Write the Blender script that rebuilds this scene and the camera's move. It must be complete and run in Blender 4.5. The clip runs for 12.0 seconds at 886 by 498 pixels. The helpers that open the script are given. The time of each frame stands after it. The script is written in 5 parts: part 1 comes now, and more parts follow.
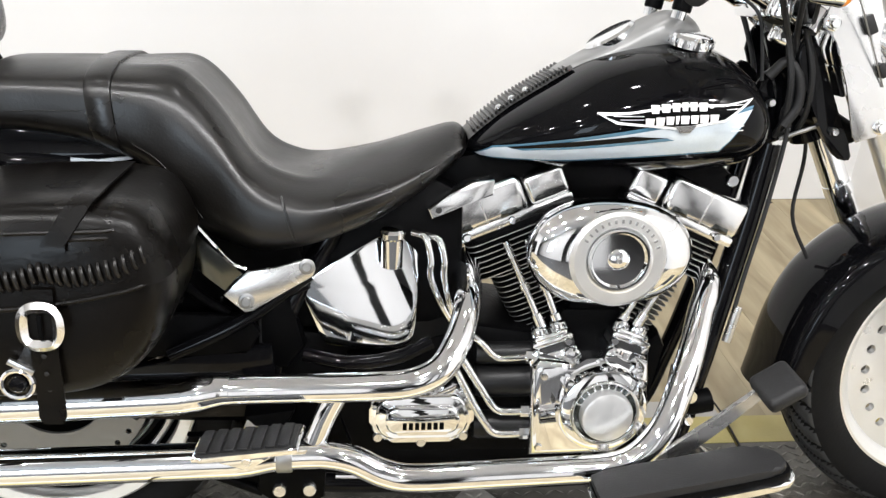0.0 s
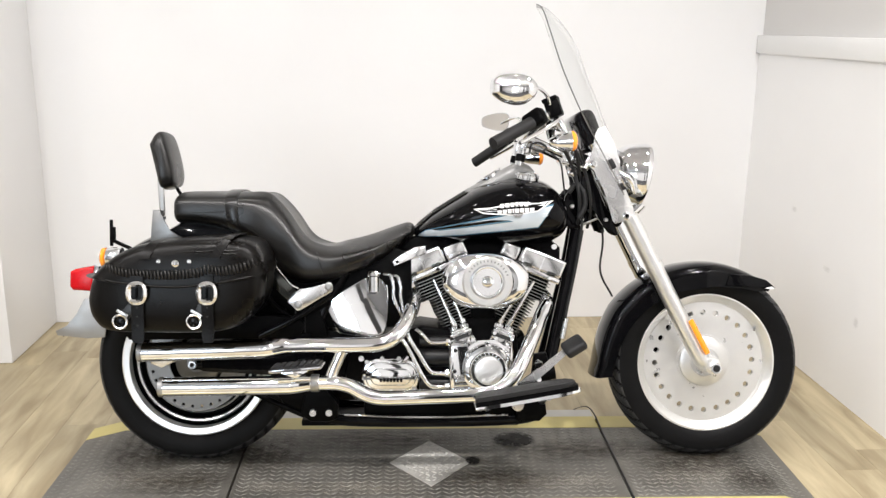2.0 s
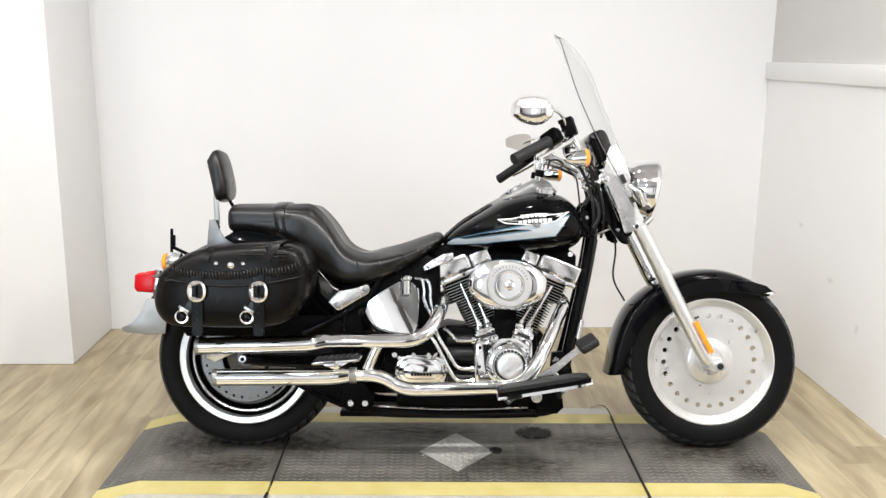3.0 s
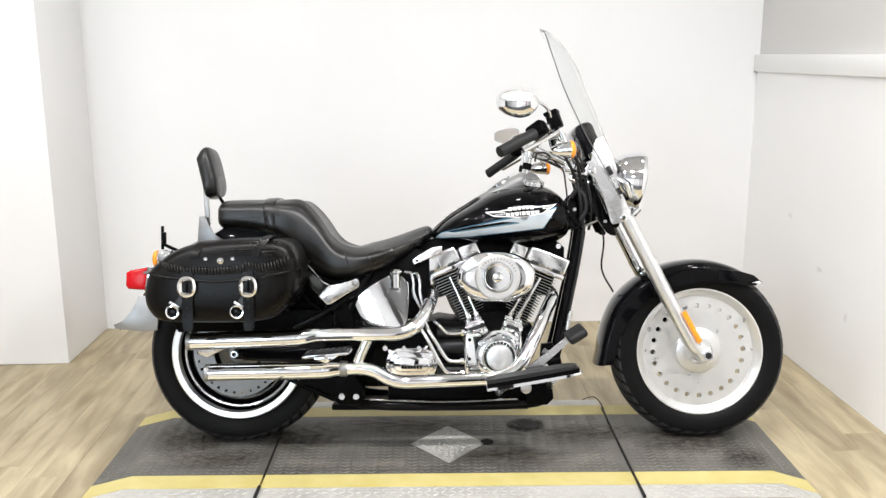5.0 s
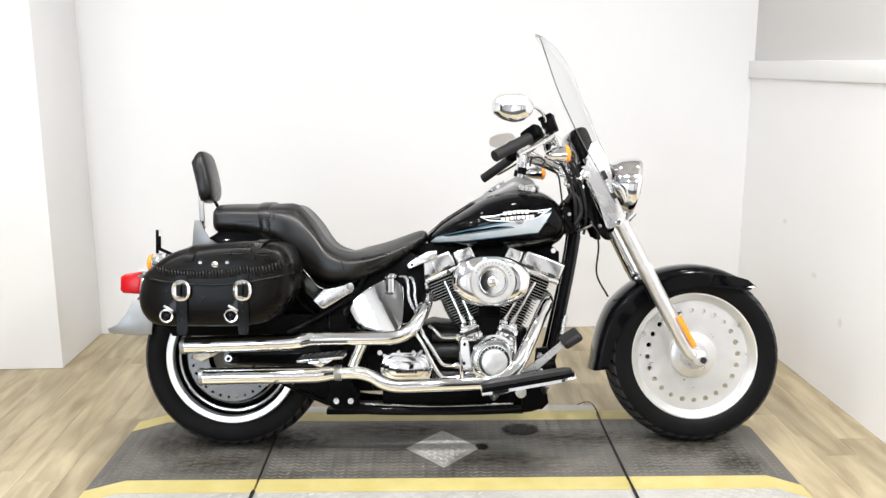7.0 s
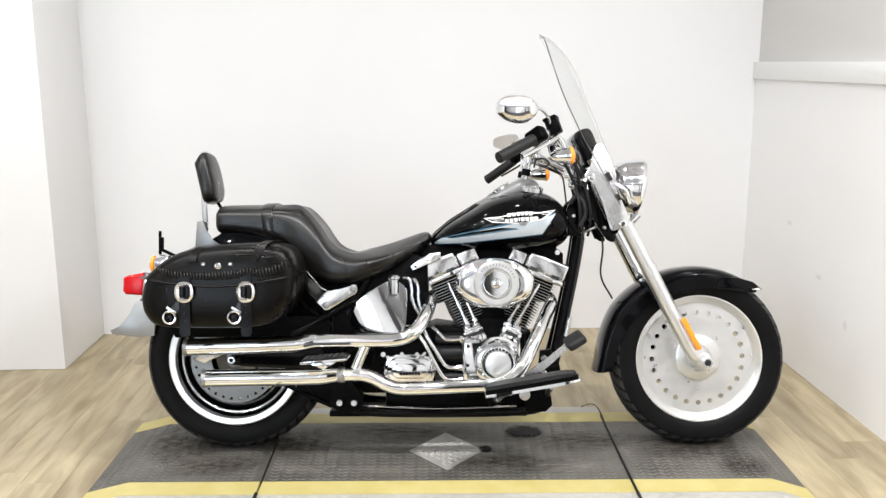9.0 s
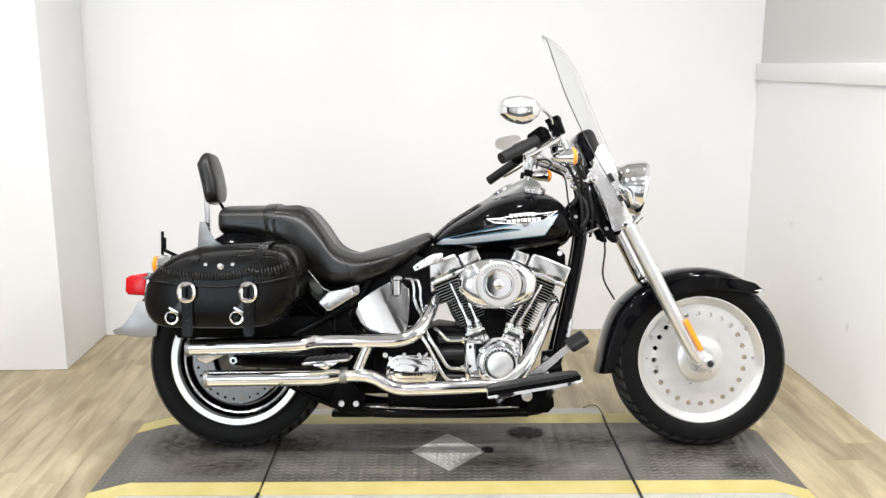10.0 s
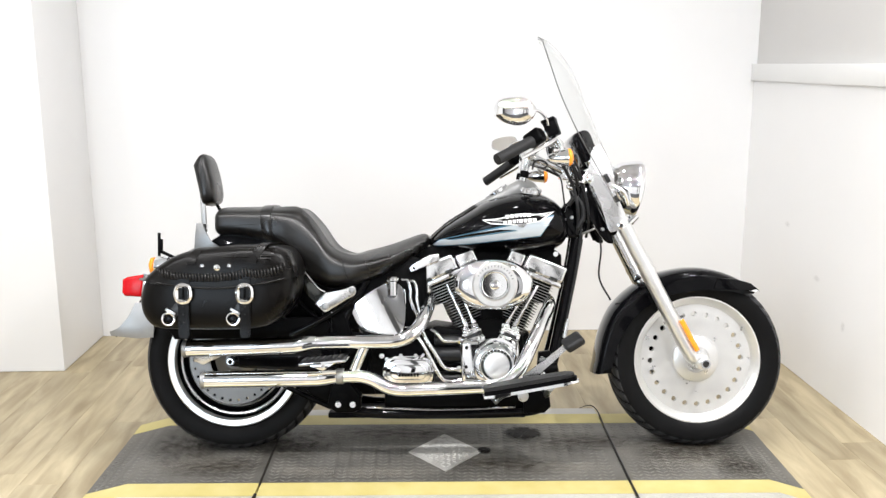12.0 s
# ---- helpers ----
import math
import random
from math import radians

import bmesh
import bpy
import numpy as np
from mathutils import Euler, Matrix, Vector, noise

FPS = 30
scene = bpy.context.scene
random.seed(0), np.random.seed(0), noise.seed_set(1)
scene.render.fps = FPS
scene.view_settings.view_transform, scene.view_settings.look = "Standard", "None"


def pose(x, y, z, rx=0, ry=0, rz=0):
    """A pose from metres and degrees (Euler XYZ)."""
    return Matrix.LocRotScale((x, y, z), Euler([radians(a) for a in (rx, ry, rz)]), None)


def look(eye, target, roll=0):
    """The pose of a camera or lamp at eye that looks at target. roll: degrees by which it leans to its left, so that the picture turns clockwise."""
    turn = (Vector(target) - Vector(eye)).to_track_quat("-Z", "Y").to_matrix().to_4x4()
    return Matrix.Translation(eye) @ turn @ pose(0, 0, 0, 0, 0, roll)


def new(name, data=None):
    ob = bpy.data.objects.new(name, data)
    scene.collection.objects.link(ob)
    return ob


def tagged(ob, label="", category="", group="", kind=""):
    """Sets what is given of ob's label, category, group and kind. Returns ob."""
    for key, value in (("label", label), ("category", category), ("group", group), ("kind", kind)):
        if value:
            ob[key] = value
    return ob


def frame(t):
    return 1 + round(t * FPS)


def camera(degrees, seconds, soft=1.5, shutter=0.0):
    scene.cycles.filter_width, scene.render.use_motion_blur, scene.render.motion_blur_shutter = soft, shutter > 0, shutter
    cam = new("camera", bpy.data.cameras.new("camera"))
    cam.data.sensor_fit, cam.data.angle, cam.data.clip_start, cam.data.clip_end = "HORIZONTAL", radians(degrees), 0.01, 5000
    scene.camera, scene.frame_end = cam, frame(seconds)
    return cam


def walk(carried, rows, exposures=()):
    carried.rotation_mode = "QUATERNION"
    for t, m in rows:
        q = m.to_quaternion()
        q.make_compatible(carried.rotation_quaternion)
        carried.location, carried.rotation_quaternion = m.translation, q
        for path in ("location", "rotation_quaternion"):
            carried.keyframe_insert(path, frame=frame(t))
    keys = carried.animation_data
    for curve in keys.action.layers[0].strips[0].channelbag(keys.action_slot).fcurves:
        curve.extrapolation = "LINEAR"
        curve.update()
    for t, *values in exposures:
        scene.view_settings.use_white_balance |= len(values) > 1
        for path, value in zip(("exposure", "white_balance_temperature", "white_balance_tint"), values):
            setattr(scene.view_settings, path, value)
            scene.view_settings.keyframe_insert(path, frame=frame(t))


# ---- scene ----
cam = camera(53.1, 12.0, 1.4)
PATH = [
    (0, (-0.2956, -1.3226, 1.2736), (-0.1417, 0.4343, 0.3305), 3.44),
    (0.5, (-0.1521, -1.7303, 1.3092), (-0.1205, 0.1141, 0.5363), 3.92),
    (1, (-0.1910, -2.1198, 1.3276), (-0.0996, -0.2453, 0.6363), 2.44),
    (1.5, (-0.0925, -2.4472, 1.3455), (-0.0646, -0.5294, 0.7787), 0.99),
    (2, (-0.0644, -2.7283, 1.3749), (-0.0544, -0.7889, 0.8864), 0.78),
    (2.5, (-0.0959, -2.9784, 1.3689), (-0.0856, -1.0225, 0.9516), 0.36),
    (3, (-0.0527, -3.0256, 1.3774), (-0.1101, -1.0732, 0.9473), 0.54),
    (3.2, (-0.0343, -3.0156, 1.3703), (-0.0767, -1.0551, 0.9774), 0.81),
    (4.8, (-0.0140, -3.0540, 1.3561), (-0.0716, -1.0968, 0.9486), -0.38),
    (5, (-0.0119, -3.0516, 1.3577), (-0.0699, -1.0989, 0.9291), -0.22),
    (5.5, (-0.0144, -3.0544, 1.3490), (-0.0715, -1.1010, 0.9235), -0.37),
    (6, (-0.0120, -3.0510, 1.3500), (-0.0590, -1.0970, 0.9270), -0.30),
    (6.5, (-0.0107, -3.0515, 1.3507), (-0.0566, -1.0962, 0.9329), -0.29),
    (7, (-0.0076, -3.0537, 1.3475), (-0.0571, -1.0974, 0.9349), -0.08),
    (9, (-0.0134, -3.0422, 1.3512), (-0.0676, -1.0861, 0.9384), -0.03),
    (9.5, (-0.0148, -3.0408, 1.3506), (-0.0706, -1.0848, 0.9372), 0.04),
    (10, (-0.0180, -3.0431, 1.3479), (-0.0743, -1.0862, 0.9388), 0.04),
    (10.5, (-0.0207, -3.0446, 1.3479), (-0.0723, -1.0857, 0.9478), 0.11),
    (11, (-0.0225, -3.0460, 1.3514), (-0.0780, -1.0885, 0.9451), 0.19),
    (11.5, (-0.0193, -3.0474, 1.3516), (-0.0754, -1.0903, 0.9430), 0.09),
    (12, (-0.0107, -3.0484, 1.3512), (-0.0633, -1.0912, 0.9428), -0.04),
]
walk(cam, [(t, look(eye, target, roll)) for t, eye, target, roll in PATH],
     [(0.0, -0.10, 6500, 10), (0.5, -0.16, 6560, 10.3), (1.0, -0.2, 6640, 10.8), (2.0, -0.25, 6700, 11.2), (2.5, -0.29, 6620, 10.6), (5.0, -0.23, 6500, 10), (6.0, -0.22, 6500, 10), (7.0, -0.18, 6500, 10), (9.0, -0.27, 6500, 10), (10.5, -0.2, 6480, 10), (12.0, -0.1, 6480, 10)])

# ---- light ----
world = bpy.data.worlds.new("world")
scene.world = world
world.use_nodes = True
world.node_tree.nodes["Background"].inputs["Color"].default_value = (0.9, 0.92, 1.0, 1)
world.node_tree.nodes["Background"].inputs["Strength"].default_value = 0.2
ROOM = pose(0, 0, 0, 0, 0, 4.0)
FLOOR_Z, CEILING_Z = -0.04, 2.85


def lamp(u, v, watts):
    data = bpy.data.lights.new("ceiling_lamp", "AREA")
    data.shape, data.size, data.energy, data.color = "DISK", 0.11, watts, (1.0, 0.992, 0.998)
    ob = new("ceiling_lamp", data)
    eye = ROOM @ Vector((u, v, CEILING_Z - 0.02))
    ob.matrix_world = look(eye, eye + Vector((0, 0.001, -1)))
    return tagged(ob, "round white recessed ceiling lamp, switched on", "lamp", "ceiling lamps")


for i in range(7):
    lamp(-2.7 + 0.8 * i if i < 6 else 1.35, -1.55, 29.5)
for i in range(4):
    lamp(-2.2 + 1.1 * i, 0.2, 6.0)
for i in range(5):
    for j in range(2):
        lamp(-4.4 + 1.7 * i, -3.5 - 2.6 * j, 26 - 14 * j)
# daylight that falls in through a window of the hall
day = bpy.data.lights.new("window_daylight", "AREA")
day.shape, day.size, day.size_y, day.energy, day.color = "RECTANGLE", 1.3, 1.35, 50, (0.74, 0.87, 1.0)
bay_light = tagged(new("window_daylight", day), "cool daylight in the hall's wide window", "daylight")
bay_light.matrix_world = look(ROOM @ Vector((-2.40, -5.02, 1.45)), ROOM @ Vector((-2.40, 0, 1.45)))

# ---- materials ----


def material(name, colour, rough=0.5, metal=0.0, vary=0.0, scale=20.0, bump=0.0, bump_scale=200.0, coat=0.0, coat_ior=1.5, second=None, rough_vary=0.0, stretch=(1, 1, 1), spec=0.5):
    m = bpy.data.materials.new(name)
    m.use_nodes = True
    nodes, links = m.node_tree.nodes, m.node_tree.links
    b = nodes["Principled BSDF"]
    b.inputs["Roughness"].default_value, b.inputs["Metallic"].default_value = rough, metal
    b.inputs["Base Color"].default_value = (*colour, 1)
    b.inputs["Coat Weight"].default_value, b.inputs["Coat Roughness"].default_value = coat, 0.03
    b.inputs["Coat IOR"].default_value = coat_ior
    b.inputs["Specular IOR Level"].default_value = spec
    where = nodes.new("ShaderNodeTexCoord")
    place = nodes.new("ShaderNodeMapping")
    place.inputs["Scale"].default_value = stretch
    links.new(where.outputs["Object"], place.inputs["Vector"])
    if vary or rough_vary:
        n = nodes.new("ShaderNodeTexNoise")
        n.inputs["Scale"].default_value, n.inputs["Detail"].default_value = scale, 6
        links.new(place.outputs["Vector"], n.inputs["Vector"])
        if vary:
            mix = nodes.new("ShaderNodeMix")
            mix.data_type = "RGBA"
            other = second or tuple(min(1, c * (1 + vary)) for c in colour)
            mix.inputs["A"].default_value, mix.inputs["B"].default_value = (*[c * (1 - vary) for c in colour], 1), (*other, 1)
            links.new(n.outputs["Fac"], mix.inputs["Factor"])
            links.new(mix.outputs["Result"], b.inputs["Base Color"])
        if rough_vary:
            r = nodes.new("ShaderNodeMapRange")
            r.inputs["From Min"].default_value, r.inputs["From Max"].default_value = 0.3, 0.7
            r.inputs["To Min"].default_value, r.inputs["To Max"].default_value = max(0, rough - rough_vary), rough + rough_vary
            links.new(n.outputs["Fac"], r.inputs["Value"])
            links.new(r.outputs["Result"], b.inputs["Roughness"])
    if bump:
        n = nodes.new("ShaderNodeTexNoise")
        n.inputs["Scale"].default_value, n.inputs["Detail"].default_value = bump_scale, 4
        links.new(place.outputs["Vector"], n.inputs["Vector"])
        k = nodes.new("ShaderNodeBump")
        k.inputs["Strength"].default_value, k.inputs["Distance"].default_value = bump, 0.002
        links.new(n.outputs["Fac"], k.inputs["Height"])
        links.new(k.outputs["Normal"], b.inputs["Normal"])
    return m


CHROME = material("chrome", (0.91, 0.92, 0.935), 0.055, 1.0, rough_vary=0.03, scale=9)
SATIN = material("satin_aluminium", (0.76, 0.76, 0.76), 0.27, 1.0, vary=0.02, scale=14, rough_vary=0.025)
BRUSHED = material("brushed_aluminium", (0.82, 0.82, 0.81), 0.33, 0.9, vary=0.04, scale=60, rough_vary=0.05)
CAST = material("cast_wheel_silver", (0.68, 0.68, 0.675), 0.36, 0.72, vary=0.07, scale=24, rough_vary=0.10)
STEEL = material("brushed_steel", (0.36, 0.36, 0.355), 0.42, 0.9, vary=0.1, scale=60, rough_vary=0.08)
CONSOLE_GREY = material("grey_console_paint", (0.27, 0.27, 0.265), 0.36, 0.3, vary=0.1, scale=30, rough_vary=0.08)
GUNMETAL = material("grey_wheel_metal", (0.22, 0.22, 0.218), 0.36, 0.8, vary=0.1, scale=40, rough_vary=0.05)
BLACK = material("black_gloss_paint", (0.0025, 0.0025, 0.003), 0.08, coat=1.0, coat_ior=1.22, rough_vary=0.02, scale=6, spec=0.03)
SATIN_BLACK = material("satin_black_case_paint", (0.0045, 0.0045, 0.0048), 0.34, vary=0.3, scale=60, bump=0.1, bump_scale=600, spec=0.26)
POWDER = material("black_powder_coat", (0.0016, 0.0016, 0.0018), 0.38, vary=0.3, scale=80, bump=0.25, bump_scale=900, spec=0.05)
LEATHER = material("black_leather", (0.0026, 0.0022, 0.0018), 0.33, vary=0.4, scale=7, bump=0.14, bump_scale=260, rough_vary=0.10, spec=0.54)
SADDLE = material("black_saddle_leather", (0.0024, 0.0019, 0.0015), 0.31, vary=0.45, scale=6, bump=0.18, bump_scale=120, rough_vary=0.08, spec=0.17)
LACE = material("black_lace_leather", (0.005, 0.0042, 0.0036), 0.36, vary=0.3, scale=30, spec=0.34)
RUBBER = material("black_rubber", (0.010, 0.010, 0.0105), 0.55, vary=0.25, scale=30, bump=0.3, bump_scale=300, spec=0.35)
TYRE = material("tyre_rubber", (0.0045, 0.0045, 0.0048), 0.48, vary=0.3, scale=14, bump=0.25, bump_scale=160, spec=0.10)
TREAD = material("lit_tread_rubber", (0.024, 0.0245, 0.026), 0.5, vary=0.3, scale=20, bump=0.3, bump_scale=200, spec=0.45)
SILVER = material("silver_blue_paint", (0.53, 0.595, 0.65), 0.28, 0.12, vary=0.08, scale=300, coat=1.0)
DARK_CHROME = material("dark_chrome", (0.10, 0.105, 0.10), 0.16, 1.0, vary=0.2, scale=12, rough_vary=0.05)
BLUE = material("blue_pinstripe", (0.06, 0.155, 0.235), 0.2, coat=1.0)
WHITE = material("white_badge", (0.85, 0.85, 0.84), 0.3, coat=0.5)
AMBER = material("amber_lens", (1.0, 0.30, 0.01), 0.12, coat=1.0, vary=0.1, scale=200)
RED = material("red_lens", (0.52, 0.004, 0.008), 0.22, vary=0.3, scale=160, spec=0.3)
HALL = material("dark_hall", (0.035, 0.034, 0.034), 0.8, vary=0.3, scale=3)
DARK = material("dark_gap", (0.004, 0.004, 0.004), 0.7)
WALL = material("white_wall_paint", (0.80, 0.80, 0.80), 0.5, vary=0.03, scale=2.2, bump=0.06, bump_scale=260, rough_vary=0.06)
UPPER = material("grey_wall_paint", (0.62, 0.61, 0.595), 0.55, vary=0.04, scale=2.0, bump=0.06, bump_scale=260)
LIFTED_WALL = material("lightened_semi_gloss_paint", (0.86, 0.858, 0.855), 0.34, vary=0.03, scale=2.2, bump=0.05, bump_scale=260, rough_vary=0.06)
TRIM = material("white_trim_paint", (0.83, 0.83, 0.82), 0.35, vary=0.02, scale=5)
CEILING = material("ceiling_paint", (0.60, 0.60, 0.61), 0.8, vary=0.04, scale=4, bump=0.2, bump_scale=120)
YELLOW = material("yellow_line_paint", (0.60, 0.485, 0.115), 0.5, vary=0.3, scale=13, second=(0.60, 0.53, 0.25), bump=0.25, bump_scale=180, rough_vary=0.1)
MAT = material("dark_tread_plate", (0.070, 0.068, 0.063), 0.43, metal=0.4, vary=0.8, scale=5, second=(0.25, 0.238, 0.21), bump=0.35, bump_scale=120, rough_vary=0.14)
MAT_TOP = material("lighter_tread_tops", (0.17, 0.166, 0.156), 0.40, metal=0.5, vary=0.6, scale=6, second=(0.32, 0.305, 0.27), rough_vary=0.12)
POLISHED = material("polished_aluminium", (0.86, 0.865, 0.87), 0.17, 1.0, vary=0.03, scale=30, rough_vary=0.05)
PLATE = material("bare_tread_plate", (0.50, 0.49, 0.46), 0.42, metal=0.35, vary=0.2, scale=6, bump=0.2, bump_scale=220, rough_vary=0.1)
GLASS = bpy.data.materials.new("clear_windshield")
GLASS.use_nodes = True
_g = GLASS.node_tree.nodes["Principled BSDF"]
_g.inputs["Transmission Weight"].default_value, _g.inputs["Roughness"].default_value, _g.inputs["IOR"].default_value = 1.0, 0.0, 1.17
_g.inputs["Base Color"].default_value = (0.965, 0.972, 0.972, 1)
MIRROR = material("tinted_mirror_glass", (0.88, 0.83, 0.76), 0.02, 1.0)


def wood_material():
    m = bpy.data.materials.new("wood_plank")
    m.use_nodes = True
    nodes, links = m.node_tree.nodes, m.node_tree.links
    b = nodes["Principled BSDF"]
    where, info = nodes.new("ShaderNodeTexCoord"), nodes.new("ShaderNodeObjectInfo")
    shift = nodes.new("ShaderNodeVectorMath")
    shift.operation = "MULTIPLY_ADD"
    links.new(info.outputs["Random"], shift.inputs[0])
    shift.inputs[1].default_value = (7, 31, 3)
    links.new(where.outputs["Object"], shift.inputs[2])
    grain = nodes.new("ShaderNodeMapping")
    grain.inputs["Scale"].default_value = (17, 2.6, 1)
    links.new(shift.outputs["Vector"], grain.inputs["Vector"])
    n = nodes.new("ShaderNodeTexNoise")
    n.inputs["Scale"].default_value, n.inputs["Detail"].default_value, n.inputs["Distortion"].default_value = 1.0, 7, 0.6
    links.new(grain.outputs["Vector"], n.inputs["Vector"])
    ramp = nodes.new("ShaderNodeValToRGB")
    ramp.color_ramp.elements[0].position, ramp.color_ramp.elements[0].color = 0.30, (0.262, 0.206, 0.118, 1)
    ramp.color_ramp.elements[1].position, ramp.color_ramp.elements[1].color = 0.70, (0.485, 0.41, 0.262, 1)
    links.new(n.outputs["Fac"], ramp.inputs["Fac"])
    tone = nodes.new("ShaderNodeMapRange")
    tone.inputs["To Min"].default_value, tone.inputs["To Max"].default_value = 0.86, 1.12
    links.new(info.outputs["Random"], tone.inputs["Value"])
    mul = nodes.new("ShaderNodeVectorMath")
    mul.operation = "SCALE"
    links.new(ramp.outputs["Color"], mul.inputs[0])
    links.new(tone.outputs["Result"], mul.inputs["Scale"])
    links.new(mul.outputs["Vector"], b.inputs["Base Color"])
    b.inputs["Roughness"].default_value = 0.42
    k = nodes.new("ShaderNodeBump")
    k.inputs["Strength"].default_value, k.inputs["Distance"].default_value = 0.15, 0.001
    links.new(n.outputs["Fac"], k.inputs["Height"])
    links.new(k.outputs["Normal"], b.inputs["Normal"])
    return m


WOOD = wood_material()


def smudge_material(name, colour, strength, rim=0.6, grain=3.5):
    """A stain that thins out unevenly towards its rim."""
    m = bpy.data.materials.new(name)
    m.use_nodes = True
    nodes, links = m.node_tree.nodes, m.node_tree.links
    b = nodes["Principled BSDF"]
    b.inputs["Base Color"].default_value, b.inputs["Roughness"].default_value = (*colour, 1), 0.55
    b.inputs["Specular IOR Level"].default_value = 0.15
    where, n, fade, mul = nodes.new("ShaderNodeTexCoord"), nodes.new("ShaderNodeTexNoise"), nodes.new("ShaderNodeTexGradient"), nodes.new("ShaderNodeMath")
    fade.gradient_type, mul.operation = "SPHERICAL", "MULTIPLY"
    n.inputs["Scale"].default_value, n.inputs["Detail"].default_value = grain, 6
    links.new(where.outputs["Object"], fade.inputs["Vector"])
    links.new(where.outputs["Object"], n.inputs["Vector"])
    cut = nodes.new("ShaderNodeMapRange")
    cut.inputs["From Min"].default_value, cut.inputs["From Max"].default_value, cut.inputs["To Max"].default_value = 0.3, 0.65, strength
    links.new(n.outputs["Fac"], cut.inputs["Value"])
    soft = nodes.new("ShaderNodeMapRange")
    soft.inputs["From Max"].default_value = rim
    links.new(fade.outputs["Fac"], soft.inputs["Value"])
    links.new(cut.outputs["Result"], mul.inputs[0])
    links.new(soft.outputs["Result"], mul.inputs[1])
    links.new(mul.outputs["Value"], b.inputs["Alpha"])
    return m


OIL = smudge_material("oil_stain", (0.006, 0.005, 0.004), 2.2, 0.35, 2.6)
GRIME = smudge_material("deck_grime", (0.035, 0.028, 0.02), 0.7, 0.7, 5.0)
SCUFF = smudge_material("wall_scuff", (0.45, 0.42, 0.40), 0.2)
DUST = smudge_material("pale_scuffs", (0.34, 0.31, 0.26), 0.38, 0.8, 6.0)

# ---- mesh helpers ----


def part(name, bm, mat, parent=None, label="", sharp=38):
    me = bpy.data.meshes.new(name)
    bmesh.ops.recalc_face_normals(bm, faces=bm.faces)
    bm.to_mesh(me)
    bm.free()
    for m in mat if isinstance(mat, (list, tuple)) else (mat,):
        me.materials.append(m)
    me.polygons.foreach_set("use_smooth", [not p.select for p in me.polygons])
    me.set_sharp_from_angle(angle=radians(sharp))
    ob = new(name, me)
    if parent:
        ob.parent = parent
    return tagged(ob, label)


def join(*bms):
    out = bms[0]
    for other in bms[1:]:
        me = bpy.data.meshes.new("joined")
        other.to_mesh(me)
        other.free()
        out.from_mesh(me)
        bpy.data.meshes.remove(me)
    return out


def turn(bm, m):
    bmesh.ops.transform(bm, matrix=m, verts=bm.verts)
    return bm


def box(x0, x1, y0, y1, z0, z1, bevel=0.0, segments=2):
    bm = bmesh.new()
    bmesh.ops.create_cube(bm, size=1)
    turn(bm, Matrix.Translation(((x0 + x1) / 2, (y0 + y1) / 2, (z0 + z1) / 2)) @ Matrix.Diagonal((x1 - x0, y1 - y0, z1 - z0, 1)))
    if bevel:
        bmesh.ops.bevel(bm, geom=bm.edges[:], offset=bevel, segments=segments, affect="EDGES", profile=0.5)
    for f in bm.faces:
        f.normal_update()
        f.select = max(abs(f.normal.x), abs(f.normal.y), abs(f.normal.z)) > 0.9999
    return bm


def rings(sections, cap=True, closed=False):
    """A skin over rings of equally many points."""
    bm = bmesh.new()
    rows = [[bm.verts.new(p) for p in ring] for ring in sections]
    n = len(rows[0])
    pairs = list(zip(rows, rows[1:])) + ([(rows[-1], rows[0])] if closed else [])
    for a, b in pairs:
        for i in range(n):
            bm.faces.new((a[i], a[(i + 1) % n], b[(i + 1) % n], b[i]))
    if cap and not closed:
        bm.faces.new(rows[0][::-1])
        bm.faces.new(rows[-1])
    return bm


def sheet(rows):
    """An open skin over rows of equally many points."""
    bm = bmesh.new()
    vs = [[bm.verts.new(p) for p in r] for r in rows]
    for a, b in zip(vs, vs[1:]):
        for i in range(len(a) - 1):
            bm.faces.new((a[i], a[i + 1], b[i + 1], b[i]))
    return bm


def thick(bm, depth):
    bmesh.ops.recalc_face_normals(bm, faces=bm.faces)
    bmesh.ops.solidify(bm, geom=bm.faces[:], thickness=depth)
    return bm


def smooth_line(points, steps=6):
    """A Catmull-Rom line through the points."""
    p = [Vector(q) for q in points]
    p = [2 * p[0] - p[1]] + p + [2 * p[-1] - p[-2]]
    out = []
    for i in range(1, len(p) - 2):
        for s in range(steps):
            t = s / steps
            out.append(0.5 * (2 * p[i] + (p[i + 1] - p[i - 1]) * t + (2 * p[i - 1] - 5 * p[i] + 4 * p[i + 1] - p[i + 2]) * t * t + (3 * p[i] - p[i - 1] - 3 * p[i + 1] + p[i + 2]) * t ** 3))
    return out + [p[-2]]


def tube(points, radius, sides=14, steps=6, straight=False):
    """A round bar along a line; radius: a number, or one for each point of the line."""
    line = [Vector(q) for q in points] if straight else smooth_line(points, steps)
    if isinstance(radius, (list, tuple)):
        radii = [float(q) for q in np.interp(np.linspace(0, 1, len(line)), np.linspace(0, 1, len(radius)), radius)]
    else:
        radii = [radius] * len(line)
    up, out = None, []
    for i, p in enumerate(line):
        d = (line[min(i + 1, len(line) - 1)] - line[max(i - 1, 0)]).normalized()
        if up is None:
            up = d.orthogonal().normalized()
        up = (up - d * up.dot(d)).normalized()
        side = d.cross(up)
        out.append([p + radii[i] * (math.cos(a) * up + math.sin(a) * side) for a in np.linspace(0, 2 * math.pi, sides, endpoint=False)])
    return rings(out)


